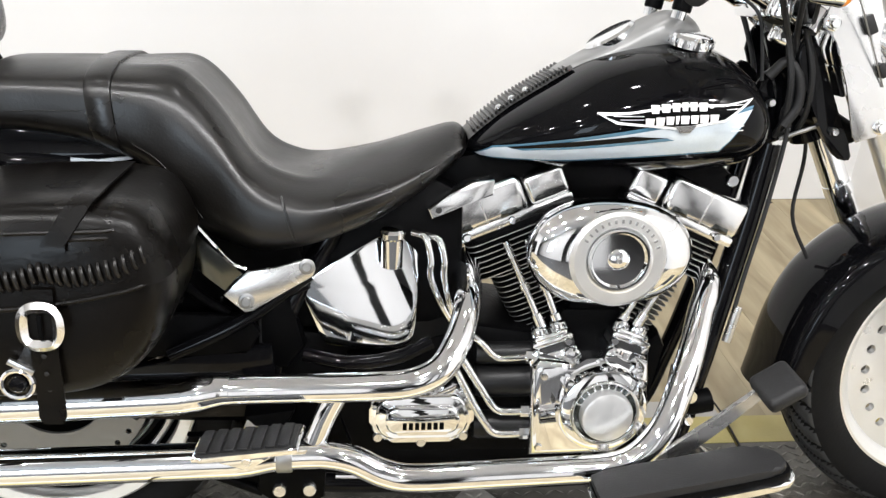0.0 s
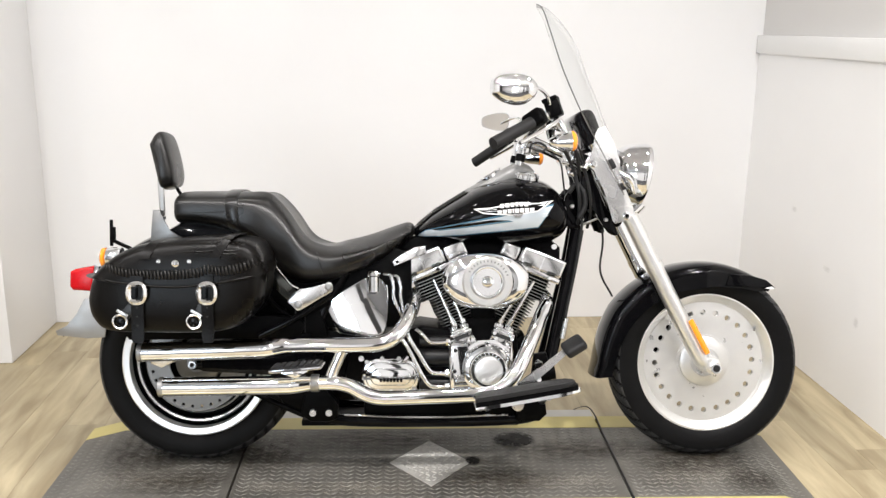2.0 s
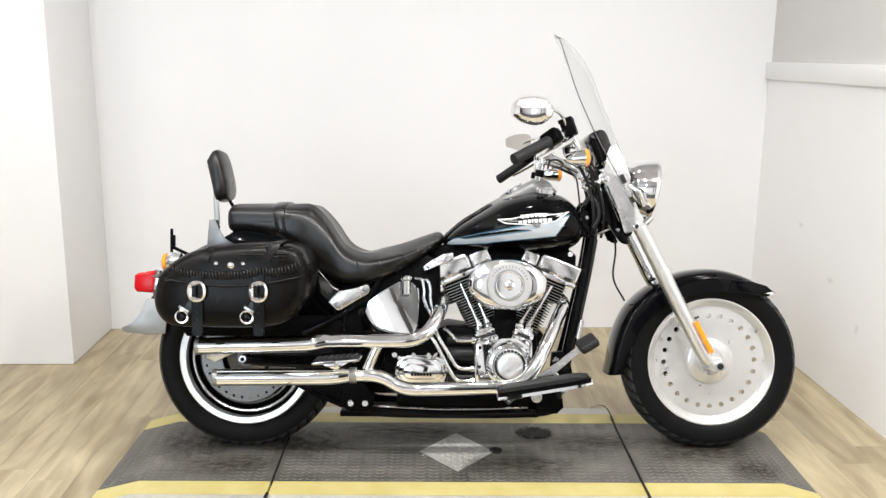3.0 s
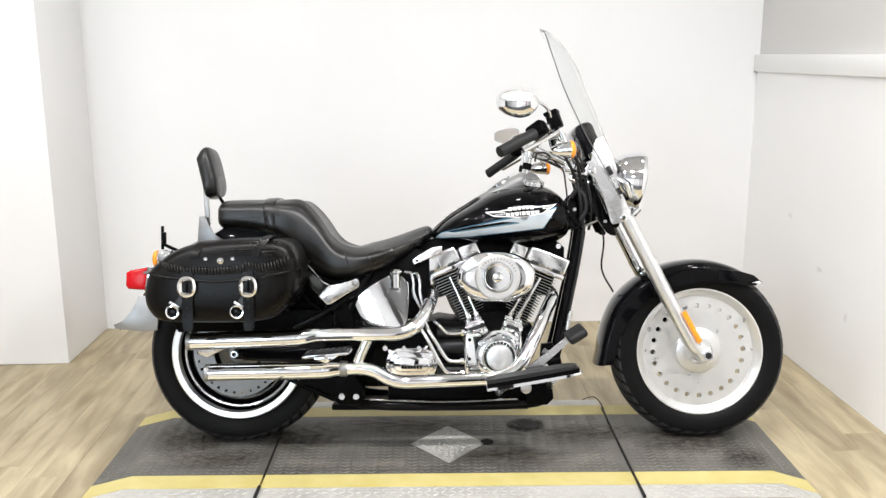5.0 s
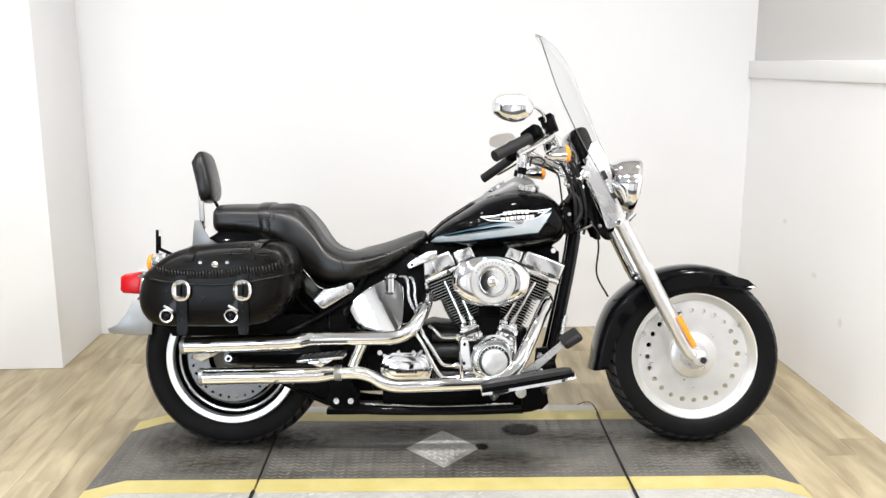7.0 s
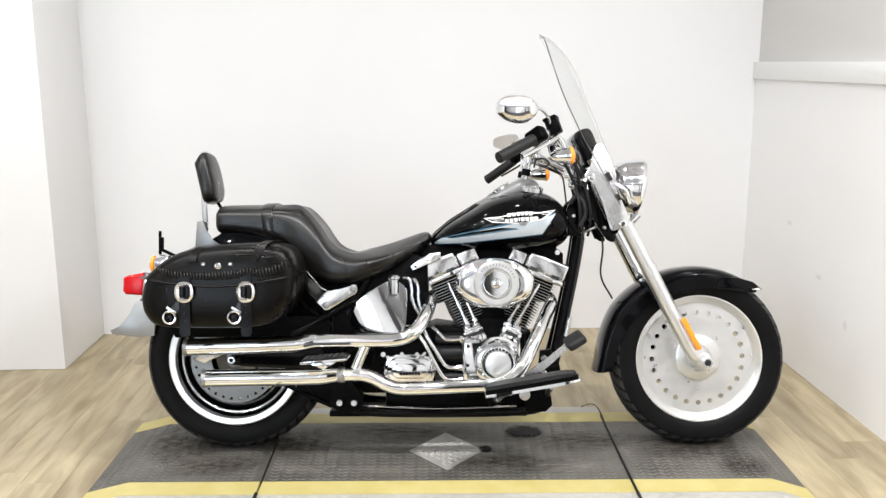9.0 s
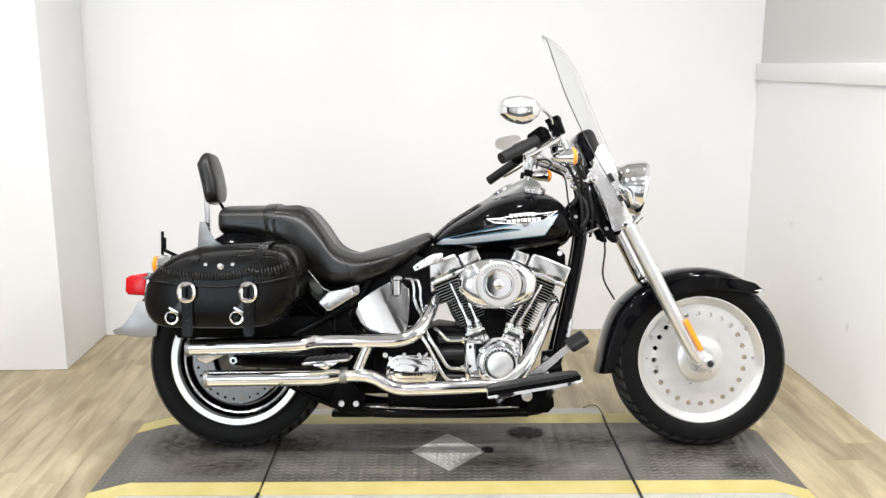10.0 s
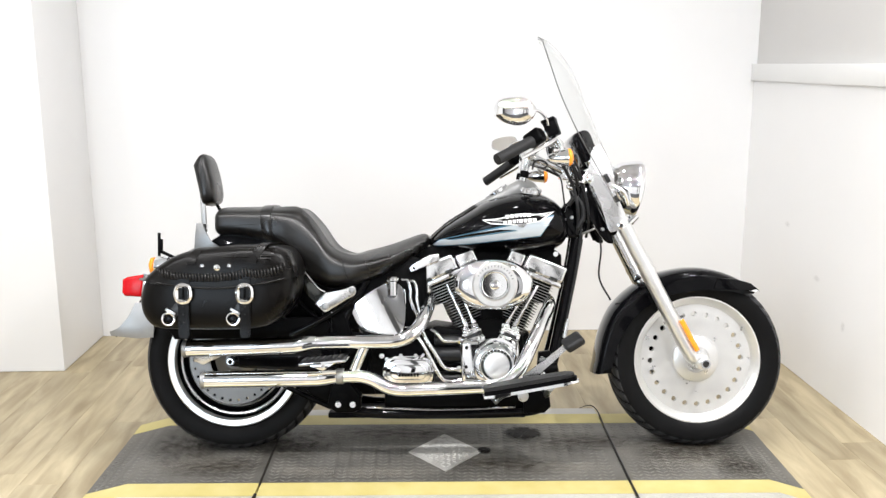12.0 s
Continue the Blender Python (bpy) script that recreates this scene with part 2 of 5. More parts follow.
def lathe(profile, n=64, axis="Y", closed=False):
    """Turns (radius, along) pairs round an axis through the origin."""
    out = []
    for r, a in profile:
        ring = []
        for k in range(n):
            c, s = r * math.cos(2 * math.pi * k / n), r * math.sin(2 * math.pi * k / n)
            ring.append((c, a, s) if axis == "Y" else (c, s, a) if axis == "Z" else (a, c, s))
        out.append(ring)
    return rings(out, cap=not closed, closed=closed)


def at(bm, x, y, z, rx=0, ry=0, rz=0):
    return turn(bm, pose(x, y, z, rx, ry, rz))


def slab(outline, y0, y1, bevel=0.0, segments=2, round_off=0):
    """A plate with an outline in x and z, from y0 to y1."""
    pts = [Vector((x, 0, z)) for x, z in outline]
    if round_off:
        pts = smooth_line(pts + pts[:1], round_off)[:-1]
    bm = rings([[(p.x, y, p.z) for p in pts] for y in (y0, y1)])
    if bevel:
        rim = [e for e in bm.edges if abs(e.verts[0].co.y - e.verts[1].co.y) < 1e-6]
        bmesh.ops.bevel(bm, geom=rim, offset=bevel, segments=segments, affect="EDGES", profile=0.5)
    for f in bm.faces:
        f.normal_update()
        f.select = abs(f.normal.y) > 0.9999
    return bm


def bolt(x, y, z, r=0.009, h=0.008):
    """A round bolt head that faces -y."""
    return at(lathe([(r * 0.2, -h), (r * 0.8, -h), (r, -h * 0.6), (r, 0)], 14), x, y, z)


def spread(keys, xs):
    """Rows of keys (x, a, b, ...) made smooth at the xs."""
    k = np.array(keys)
    line = smooth_line([Vector((r[0], r[1], r[2])) for r in k], 8)
    t = np.linspace(0, len(k) - 1, len(line))
    cols = []
    for c in range(1, k.shape[1]):
        l2 = smooth_line([Vector((r[0], r[c], 0)) for r in k], 8)
        cols.append(np.interp(xs, [p.x for p in l2], [p.y for p in l2]))
    return np.array(cols).T


def loaf(keys, power, n, count):
    """A rounded body along x: keys of x, top, bottom, half width."""
    xs = np.linspace(keys[0][0], keys[-1][0], count)
    out = []
    for x, (top, low, half) in zip(xs, spread(keys, xs)):
        ring = []
        for a in np.linspace(0, 2 * math.pi, n, endpoint=False):
            c, s = math.cos(a), math.sin(a)
            y = half * math.copysign(abs(c) ** (2 / power), c)
            z = (top + low) / 2 + (top - low) / 2 * math.copysign(abs(s) ** (2 / power), s)
            ring.append((x, y, z))
        out.append(ring)
    return rings(out)


# ---- room ----


def room_part(name, bm, mat, label, parent=None):
    turn(bm, ROOM)
    ob = part(name, bm, mat, parent)
    return tagged(ob, label, "", "", "structure")


room_part("wall_north", box(-1.95, 1.70, 1.477, 1.62, FLOOR_Z, CEILING_Z), WALL, "plain matt white painted back wall")
room_part("wall_corner_block", box(-4.2, -1.805, 0.935, 1.62, FLOOR_Z, CEILING_Z, 0.006), WALL, "white painted wall block jutting out beside the bay")
room_part("wall_east", box(1.555, 1.70, -2.5, 1.477, FLOOR_Z, 1.275), LIFTED_WALL, "white painted side wall below the rail, scuffed")
room_part("wall_east_upper", box(1.565, 1.70, -2.5, 1.477, 1.275, CEILING_Z), UPPER, "light grey painted side wall above the rail")
east = bpy.data.objects["wall_east"]
rail = room_part("wall_rail", box(1.537, 1.5645, -2.5, 1.474, 1.268, 1.352, 0.004), TRIM, "white painted wooden rail along the side wall")
room_part("wall_west", box(-4.35, -4.2, -2.5, 0.935, FLOOR_Z, CEILING_Z), WALL, "plain white painted side wall")
room_part("hall_wall", join(box(-7.0, 4.0, -9.1, -9.0, FLOOR_Z, CEILING_Z), box(-7.1, -7.0, -9.1, -2.5, FLOOR_Z, CEILING_Z), box(4.0, 4.1, -9.1, -2.5, FLOOR_Z, CEILING_Z), box(-7.1, -4.2, -2.5, -2.4, FLOOR_Z, CEILING_Z), box(1.70, 4.1, -2.5, -2.4, FLOOR_Z, CEILING_Z)), HALL, "unseen dark grey hall walls, added for dark reflections")
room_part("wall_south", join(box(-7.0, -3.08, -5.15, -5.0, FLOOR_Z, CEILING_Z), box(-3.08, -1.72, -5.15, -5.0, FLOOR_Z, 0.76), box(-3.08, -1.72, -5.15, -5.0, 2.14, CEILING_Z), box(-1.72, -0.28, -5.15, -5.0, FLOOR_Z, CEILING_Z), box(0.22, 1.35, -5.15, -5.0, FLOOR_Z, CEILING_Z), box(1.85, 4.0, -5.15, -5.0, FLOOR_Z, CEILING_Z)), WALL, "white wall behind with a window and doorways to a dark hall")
room_part("hall_dark_floor", box(-7.1, 4.1, -9.1, -1.802, FLOOR_Z - 0.1, FLOOR_Z), HALL, "unseen dark floor, added to darken reflections")
room_part("hall_ceiling", box(-7.1, 4.1, -9.1, -2.5, CEILING_Z, CEILING_Z + 0.1), CEILING, "off-white hall ceiling with small round lamps")
room_part("ceiling", box(-4.35, 1.70, -2.498, 1.62, CEILING_Z, CEILING_Z + 0.1), CEILING, "plain off-white ceiling")
floor = room_part("floor", box(-4.35, 1.70, -1.80, 1.62, FLOOR_Z - 0.1, FLOOR_Z - 0.003), DARK, "light brown wood plank floor")

# ---- lift platform ----
LIFT = pose(0, 0, 0, 0, 0, 2.3)
lift = tagged(new("motorcycle_lift"), "low motorcycle lift with dark tread plates and yellow stripes", "lift")
lift.matrix_world = LIFT
X_A, X_B, X_C, X_D, X_E, X_F = -1.275, -1.135, -0.70, 0.52, 0.985, 1.105


def deck_z(x):
    return np.interp(x, (X_A, X_B, X_E, X_F), (FLOOR_Z + 0.004, 0, 0, FLOOR_Z + 0.004))


def deck_strip(y0, y1, x0, x1, lift_by, depth=0.03):
    """A flat piece of deck that follows the end ramps."""
    xs = [x0] + [x for x in (X_B, X_E) if x0 < x < x1] + [x1]
    return rings([[(x, y0, max(deck_z(x) - depth, FLOOR_Z)), (x, y1, max(deck_z(x) - depth, FLOOR_Z)), (x, y1, deck_z(x) + lift_by), (x, y0, deck_z(x) + lift_by)] for x in xs])


def lozenges(x0, x1, y0, y1, dx, dy, length, width, height, chevron):
    """Raised tread bars, alternately turned."""
    bm = bmesh.new()
    ny, nx = int((y1 - y0) / dy), int((x1 - x0) / dx)
    for j in range(ny):
        for i in range(nx):
            x, y = x0 + dx * (i + 0.5), y0 + dy * (j + 0.5)
            up = (1 if i % 2 else -1) if chevron else (1 if (i + j) % 2 else -1)
            c, s = math.cos(0.62 * up), math.sin(0.62 * up)
            z = deck_z(x)
            slope = (deck_z(x + 0.01) - deck_z(x - 0.01)) / 0.02
            vs = []
            for a, b, h in ((-1, 0, 0.0006), (0, -1, 0.0006), (1, 0, 0.0006), (0, 1, 0.0006), (-0.6, 0, 1), (0.6, 0, 1)):
                px, py = a * length / 2, b * width / 2
                qx = c * px - s * py
                vs.append(bm.verts.new((x + qx, y + s * px + c * py, z + slope * qx + (height if h == 1 else h))))
            for f in ((0, 1, 4), (1, 5, 4), (1, 2, 5), (2, 3, 5), (3, 4, 5), (3, 0, 4)):
                bm.faces.new([vs[k] for k in f])
    return bm


for x0, x1 in ((X_A, X_C - 0.004), (X_C + 0.004, X_D - 0.004), (X_D + 0.004, X_F)):
    tread = lozenges(x0 + 0.01, x1 - 0.01, -0.332, 0.142, 0.0225, 0.0235, 0.026, 0.0085, 0.0022, True)
    bmesh.ops.delete(tread, geom=[f for f in tread.faces if any(abs(v.co.x + 0.087) / 0.126 + abs(v.co.y + 0.105) / 0.1475 < 1.06 for v in f.verts)], context="FACES")
    deck = part("deck_plate", deck_strip(-0.336, 0.145, x0, x1, 0.0), MAT, lift, "dark worn steel tread deck")
    tagged(part("deck_tread", tread, MAT_TOP, deck), "", "", "", "stuff")
    for y0, y1 in ((-0.426, -0.3365), (0.1455, 0.236)):
        part("yellow_stripe", deck_strip(y0, y1, x0, x1, 0.001), YELLOW, lift, "worn yellow painted stripe")
    for y0, y1 in ((-0.515, -0.4265), (0.2365, 0.295)) if x0 == X_C + 0.004 else ((-0.515, -0.4265),):
        side = part("side_plate", deck_strip(y0, y1, x0, x1, 0.0), PLATE, lift, "bare silver tread plate")
        tagged(part("side_tread", lozenges(x0 + 0.01, x1 - 0.01, y0 + 0.004, y1 - 0.004, 0.027, 0.020, 0.027, 0.008, 0.0022 if y0 < 0 else 0.001, False), PLATE, side), "", "", "", "stuff")
def in_diamond(x, y, k):
    return abs(x + 0.087) / 0.126 + abs(y + 0.105) / 0.1475 < k


insert = part("diamond_insert", rings([[(-0.218, -0.107, z), (-0.087, -0.2605, z), (0.044, -0.107, z), (-0.087, 0.0465, z)] for z in (-0.004, 0.003)]), PLATE, lift, "bare metal diamond plate let into the deck")
insert_tread = lozenges(-0.21, 0.036, -0.25, 0.04, 0.0205, 0.0165, 0.020, 0.0065, 0.0026, False)
for v in insert_tread.verts:
    v.co.z += 0.003
bmesh.ops.delete(insert_tread, geom=[f for f in insert_tread.faces if not all(in_diamond(v.co.x, v.co.y, 0.97) for v in f.verts)], context="FACES")
tagged(part("insert_tread", insert_tread, PLATE, insert), "", "", "", "stuff")



def stain(name, mat, m, sx, sy, parent, label):
    """A thin uneven stain, a unit disc stretched to its size."""
    bm = bmesh.new()
    bmesh.ops.create_circle(bm, cap_ends=True, radius=1.0, segments=32)
    ob = part(name, bm, mat, parent, label)
    ob.matrix_local = m @ Matrix.Diagonal((sx, sy, 1, 1))
    return ob


stain("oil_stain", OIL, pose(0.205, 0.050, 0.0046), 0.075, 0.060, lift, "dark oil stain on the deck")
stain("oil_stain", OIL, pose(0.052, -0.10, 0.0044), 0.026, 0.03, lift, "dark oil stain on the deck")
for x, y, sx, sy, rz in ((0.75, -0.20, 0.20, 0.09, 10), (-0.95, -0.21, 0.22, 0.08, 0), (-0.55, -0.26, 0.16, 0.05, -5), (0.35, -0.24, 0.18, 0.06, 4), (-0.30, -0.27, 0.2, 0.05, 0)):
    stain("scuff_mark", DUST, pose(x, y, 0.0036, 0, 0, rz), sx, sy, lift, "pale scuffing on the deck")

for x, y, sx, sy, rz in ((-0.25, 0.06, 0.34, 0.10, 0), (0.42, -0.03, 0.26, 0.10, 4), (-0.62, -0.03, 0.20, 0.16, 0), (-1.02, -0.05, 0.16, 0.20, 20), (0.78, -0.08, 0.24, 0.14, 0), (-0.86, -0.22, 0.20, 0.09, 8), (0.12, -0.22, 0.26, 0.09, -4), (0.93, -0.24, 0.10, 0.10, 0)):
    stain("grime", GRIME, pose(x, y, 0.0040, 0, 0, rz), sx, sy, lift, "brown grime on the deck")

part("seam_cable", tube([(X_D - 0.10, 0.325, FLOOR_Z + 0.005), (X_D - 0.03, 0.31, 0.006), (X_D, 0.27, 0.006), (X_D, 0.10, 0.005), (X_D, -0.20, 0.005), (X_D, -0.40, 0.006), (X_D, -0.515, 0.006)], [0.0012, 0.0015, 0.0028, 0.0028, 0.003, 0.0055], 8), RUBBER, lift, "thin black cable along the deck seam")
part("seam_cap", tube([(X_C, -0.425, 0.004), (X_C, -0.47, 0.006), (X_C, -0.515, 0.005)], 0.006, 8), RUBBER, lift)

# ---- motorcycle ----
bike = tagged(new("motorcycle"), "black cruiser motorcycle with bright chrome, leaning, parked on the lift", "motorcycle")
bike.matrix_world = pose(0, -0.02, 0.002, 0, 0, 2.0) @ pose(0, 0, 0, -11.0)
FRONT, REAR = (0.82, 0.0, 0.304), (-0.83, 0.0, 0.312)


def tyre(radius, half, rim, grooves):
    """A tyre round the y axis with narrow slanted grooves over its shoulders."""
    n = grooves * 8
    shape = [(rim - 0.006, -half * 0.72), (rim + 0.004, -half * 0.86), (rim + (radius - rim) * 0.35, -half * 0.99), (rim + (radius - rim) * 0.6, -half), (rim + (radius - rim) * 0.72, -half * 0.975)]
    crown = [(radius - (radius - rim) * 0.23 * abs(s) ** 2.3, s * half * 0.955) for s in np.linspace(-0.97, 0.97, 27)]
    prof = shape + crown + [(r, -a) for r, a in reversed(shape)]
    shoulder = rim + (radius - rim) * 0.74

    def in_groove(w, a):
        s = abs(a) / half
        if (w * grooves / (2 * math.pi) + (a / half) * 1.6) % 1.0 < 0.25 and s > 0.14:
            return 0.0045
        return 0.003 if abs(s - 0.30) < 0.03 else 0.0

    out = []
    for r, a in prof:
        step = [2 * math.pi * k / n for k in range(n)]
        cut = [in_groove(w, a) if r > shoulder else 0.0 for w in step]
        out.append([((r - d) * math.cos(w), a, (r - d) * math.sin(w)) for w, d in zip(step, cut)])
    bm = rings(out, cap=False)
    for f in bm.faces:
        mid = f.calc_center_median()
        worn = math.hypot(mid.x, mid.z) > shoulder and in_groove(math.atan2(mid.z, mid.x) % (2 * math.pi), mid.y) == 0
        f.material_index = 1 if worn else 0
    return bm


def pierced_disc(r0, r1, ring_r, hole_r, count, y0, y1, spin=0.0, hole_n=12):
    """A flat ring with round holes through it; r0 and r1 its edges."""
    bm = bmesh.new()
    faces = []
    for y in (y0, y1):
        verts = {}

        def vert(r, a):
            key = (round(r, 5), round(a % (2 * math.pi), 5))
            if key not in verts:
                verts[key] = bm.verts.new((r * math.cos(a), y, r * math.sin(a)))
            return verts[key]
        holes = []
        for k in range(count):
            mid, half = spin + 2 * math.pi * k / count, math.pi / count
            hole = [bm.verts.new((ring_r * math.cos(mid) + hole_r * math.cos(mid + t), y, ring_r * math.sin(mid) + hole_r * math.sin(mid + t))) for t in np.linspace(0, 2 * math.pi, hole_n, endpoint=False)]
            edge = [(r1, mid), (r1, mid + half * 0.5), (r1, mid + half), (ring_r, mid + half), (r0, mid + half), (r0, mid + half * 0.5), (r0, mid), (r0, mid - half * 0.5), (r0, mid - half), (ring_r, mid - half), (r1, mid - half), (r1, mid - half * 0.5)]
            edge = [vert(*e) for e in edge]
            for i in range(hole_n):
                j = (i + 1) % hole_n
                bm.faces.new((hole[i], hole[j], edge[j], edge[i]))
            holes.append(hole)
        faces.append(holes)
    for a, b in zip(*faces):
        for i in range(hole_n):
            j = (i + 1) % hole_n
            bm.faces.new((a[i], a[j], b[j], b[i]))
    return bm


# front wheel
wheel = part("front_wheel", at(lathe([(0.205, -0.045), (0.212, -0.052), (0.222, -0.060), (0.229, -0.060), (0.231, -0.055), (0.226, -0.048), (0.214, -0.030), (0.210, 0.0), (0.214, 0.030), (0.229, 0.055), (0.229, 0.06), (0.205, 0.045), (0.2, 0.0)], 96, closed=True), *FRONT), BRUSHED, bike, "solid silver cast disc wheel with a ring of holes")
part("wheel_disc", at(pierced_disc(0.085, 0.203, 0.163, 0.0092, 24, -0.034, -0.020, 0.03), *FRONT), CAST, wheel)
part("disc_step", at(lathe([(0.199, -0.034), (0.201, -0.040), (0.206, -0.046), (0.2075, -0.040), (0.2055, -0.02), (0.199, -0.026)], 96, closed=True), *FRONT), BRUSHED, wheel)
part("hub", at(lathe([(0.090, -0.022), (0.090, -0.036), (0.083, -0.0365), (0.081, -0.043), (0.076, -0.046), (0.048, -0.051), (0.044, -0.056), (0.040, -0.070), (0.032, -0.076), (0.030, -0.095), (0.002, -0.096)], 64), *FRONT), CAST, wheel, "polished silver hub cap")
part("tyre", at(tyre(0.314, 0.071, 0.224, 40), *FRONT), (TYRE, TREAD), wheel, "black rubber tyre with slanted grooves")
part("brake_caliper", slab([(0.640, 0.28), (0.645, 0.38), (0.685, 0.46), (0.735, 0.485), (0.745, 0.44), (0.705, 0.38), (0.690, 0.30)], 0.05, 0.11, 0.008), POWDER, bike)
part("brake_disc", at(pierced_disc(0.09, 0.150, 0.120, 0.005, 24, 0.062, 0.068), *FRONT), STEEL, wheel)
part("valve", tube([(0.985, -0.045, 0.418), (0.978, -0.060, 0.411)], 0.004, 8), STEEL, wheel)

# rear wheel
rear = part("rear_wheel", at(lathe([(0.2105, -0.070), (0.2108, -0.0925), (0.2125, -0.0945), (0.2305, -0.0965), (0.2345, -0.094), (0.236, -0.084), (0.226, -0.06), (0.215, 0.0), (0.226, 0.06), (0.236, 0.09), (0.205, 0.07), (0.205, 0.0), (0.208, -0.05)], 96, closed=True), *REAR), BRUSHED, bike, "polished cast rear wheel with stepped rim rings")
part("rim_well", at(lathe([(0.2125, -0.078), (0.2065, -0.048), (0.203, -0.044), (0.203, -0.03), (0.208, -0.03)], 96, closed=True), *REAR), POWDER, rear)
part("rim_ring", at(lathe([(0.203, -0.044), (0.201, -0.060), (0.196, -0.064), (0.190, -0.062), (0.188, -0.050), (0.188, -0.03), (0.203, -0.03)], 96, closed=True), *REAR), SATIN, rear)
part("rim_well", at(lathe([(0.1885, -0.052), (0.180, -0.036), (0.170, -0.034), (0.170, -0.02), (0.1885, -0.02)], 96, closed=True), *REAR), POWDER, rear)
part("rim_ring", at(lathe([(0.1705, -0.034), (0.1700, -0.056), (0.168, -0.058), (0.165, -0.056), (0.164, -0.040), (0.164, -0.02), (0.1705, -0.02)], 96, closed=True), *REAR), BRUSHED, rear)
part("wheel_disc", at(pierced_disc(0.06, 0.170, 0.150, 0.009, 24, -0.034, -0.022), *REAR), POWDER, rear)
part("hub", at(lathe([(0.075, -0.04), (0.072, -0.075), (0.050, -0.080), (0.030, -0.10), (0.002, -0.10)], 40), *REAR), GUNMETAL, rear)
part("brake_disc", at(pierced_disc(0.085, 0.156, 0.141, 0.0052, 30, -0.094, -0.088), *REAR), GUNMETAL, rear, "steel brake disc with small holes")
part("tyre", at(tyre(0.325, 0.098, 0.230, 44), *REAR), (TYRE, TREAD), rear, "wide black rubber tyre with slanted grooves")
caliper = part("brake_caliper", slab([(-0.955, 0.36), (-0.90, 0.385), (-0.85, 0.37), (-0.86, 0.335), (-0.93, 0.30), (-0.965, 0.315)], -0.135, -0.075, 0.008), SATIN, bike, "silver rear brake caliper")
part("rear_axle", join(at(lathe([(0.007, -0.022), (0.012, -0.022), (0.014, -0.016), (0.014, 0.0), (0.016, 0.003), (0.016, 0.02)], 20), -0.827, -0.150, 0.318), at(lathe([(0.0125, 0), (0.0125, 0.27)], 12), -0.827, -0.145, 0.318)), SATIN, bike)
part("axle_bore", bolt(-0.827, -0.1722, 0.318, 0.007, 0.0008), DARK, bike)

# fenders


def fender(centre, stations, top_out, count=14):
    """A U-shaped mudguard: stations of angle, crown radius, skirt radius, half width."""
    st = np.array(stations)
    angles = np.linspace(st[0][0], st[-1][0], 40)
    rows = []
    for a in angles:
        crown, skirt, half = (np.interp(a, st[:, 0] if st[0][0] < st[-1][0] else st[::-1, 0], col if st[0][0] < st[-1][0] else col[::-1]) for col in (st[:, 1], st[:, 2], st[:, 3]))
        w = radians(a)
        row = []
        for s in np.linspace(-1, 1, 2 * count + 1):
            t = abs(s)
            if t < 0.62:
                q = t / 0.62 * math.pi / 2
                y, r = half * math.sin(q) ** 0.8, crown - (crown - skirt) * top_out * (1 - math.cos(q))
            else:
                q = (t - 0.62) / 0.38
                y, r = half, crown - (crown - skirt) * (top_out + (1 - top_out) * q)
            row.append((centre[0] + r * math.cos(w), math.copysign(y, s), centre[2] + r * math.sin(w)))
        rows.append(row)
    return thick(sheet(rows), 0.004)


front_fender = part("front_fender", fender((0.82, 0, 0.30), [(187, 0.376, 0.318, 0.084), (181, 0.363, 0.308, 0.086), (172, 0.357, 0.300, 0.087), (158, 0.356, 0.288, 0.09), (148, 0.357, 0.282, 0.09), (136, 0.351, 0.274, 0.092), (125, 0.345, 0.266, 0.092), (100, 0.336, 0.252, 0.092), (75, 0.333, 0.262, 0.092), (58, 0.331, 0.285, 0.088), (51, 0.334, 0.31, 0.078)], 0.42), BLACK, bike, "glossy black front mudguard")
part("fender_tip", slab([(0.868, 0.560), (0.880, 0.599), (0.945, 0.5955), (1.000, 0.580), (1.033, 0.553), (0.98, 0.556)], -0.0975, -0.086, 0.003), BLACK, front_fender)
part("tip_edge", slab([(0.990, 0.5525), (1.018, 0.560), (1.034, 0.5505), (1.015, 0.5495)], -0.0985, -0.086, 0.002), CHROME, front_fender)
part("fender_bracket", slab([(0.665, 0.50), (0.70, 0.515), (0.735, 0.49), (0.72, 0.46), (0.69, 0.455)], -0.112, -0.09, 0.004), SATIN, front_fender)
rear_fender = part("rear_fender", fender((-0.83, 0, 0.33), [(165, 0.385, 0.33, 0.118), (140, 0.40, 0.335, 0.122), (110, 0.412, 0.335, 0.125), (80, 0.412, 0.335, 0.125), (45, 0.405, 0.335, 0.12), (20, 0.395, 0.345, 0.11)], 0.5), BLACK, bike, "glossy black rear mudguard")
part("fender_tip", thick(sheet([[(-1.170 - 0.085 * t ** 1.6 + 0.01 * (y / 0.1) ** 2, y, 0.525 - 0.125 * t) for y in np.linspace(-0.11, 0.11, 9)] for t in np.linspace(0, 1, 8)]), 0.004), DARK_CHROME, rear_fender, "dark polished tip under the tail light")
part("fender_tip_edge", slab([(-1.168, 0.520), (-1.19, 0.470), (-1.222, 0.432), (-1.258, 0.418), (-1.252, 0.404), (-1.16, 0.394), (-1.105, 0.398), (-1.10, 0.46), (-1.12, 0.52)], -0.127, -0.120, 0.002), STEEL, rear_fender)
part("fender_strip", slab([(-0.76, 0.716), (-0.72, 0.712), (-0.66, 0.722), (-0.66, 0.716), (-0.72, 0.706), (-0.76, 0.708)], -0.131, -0.126, 0.001), SILVER, rear_fender)

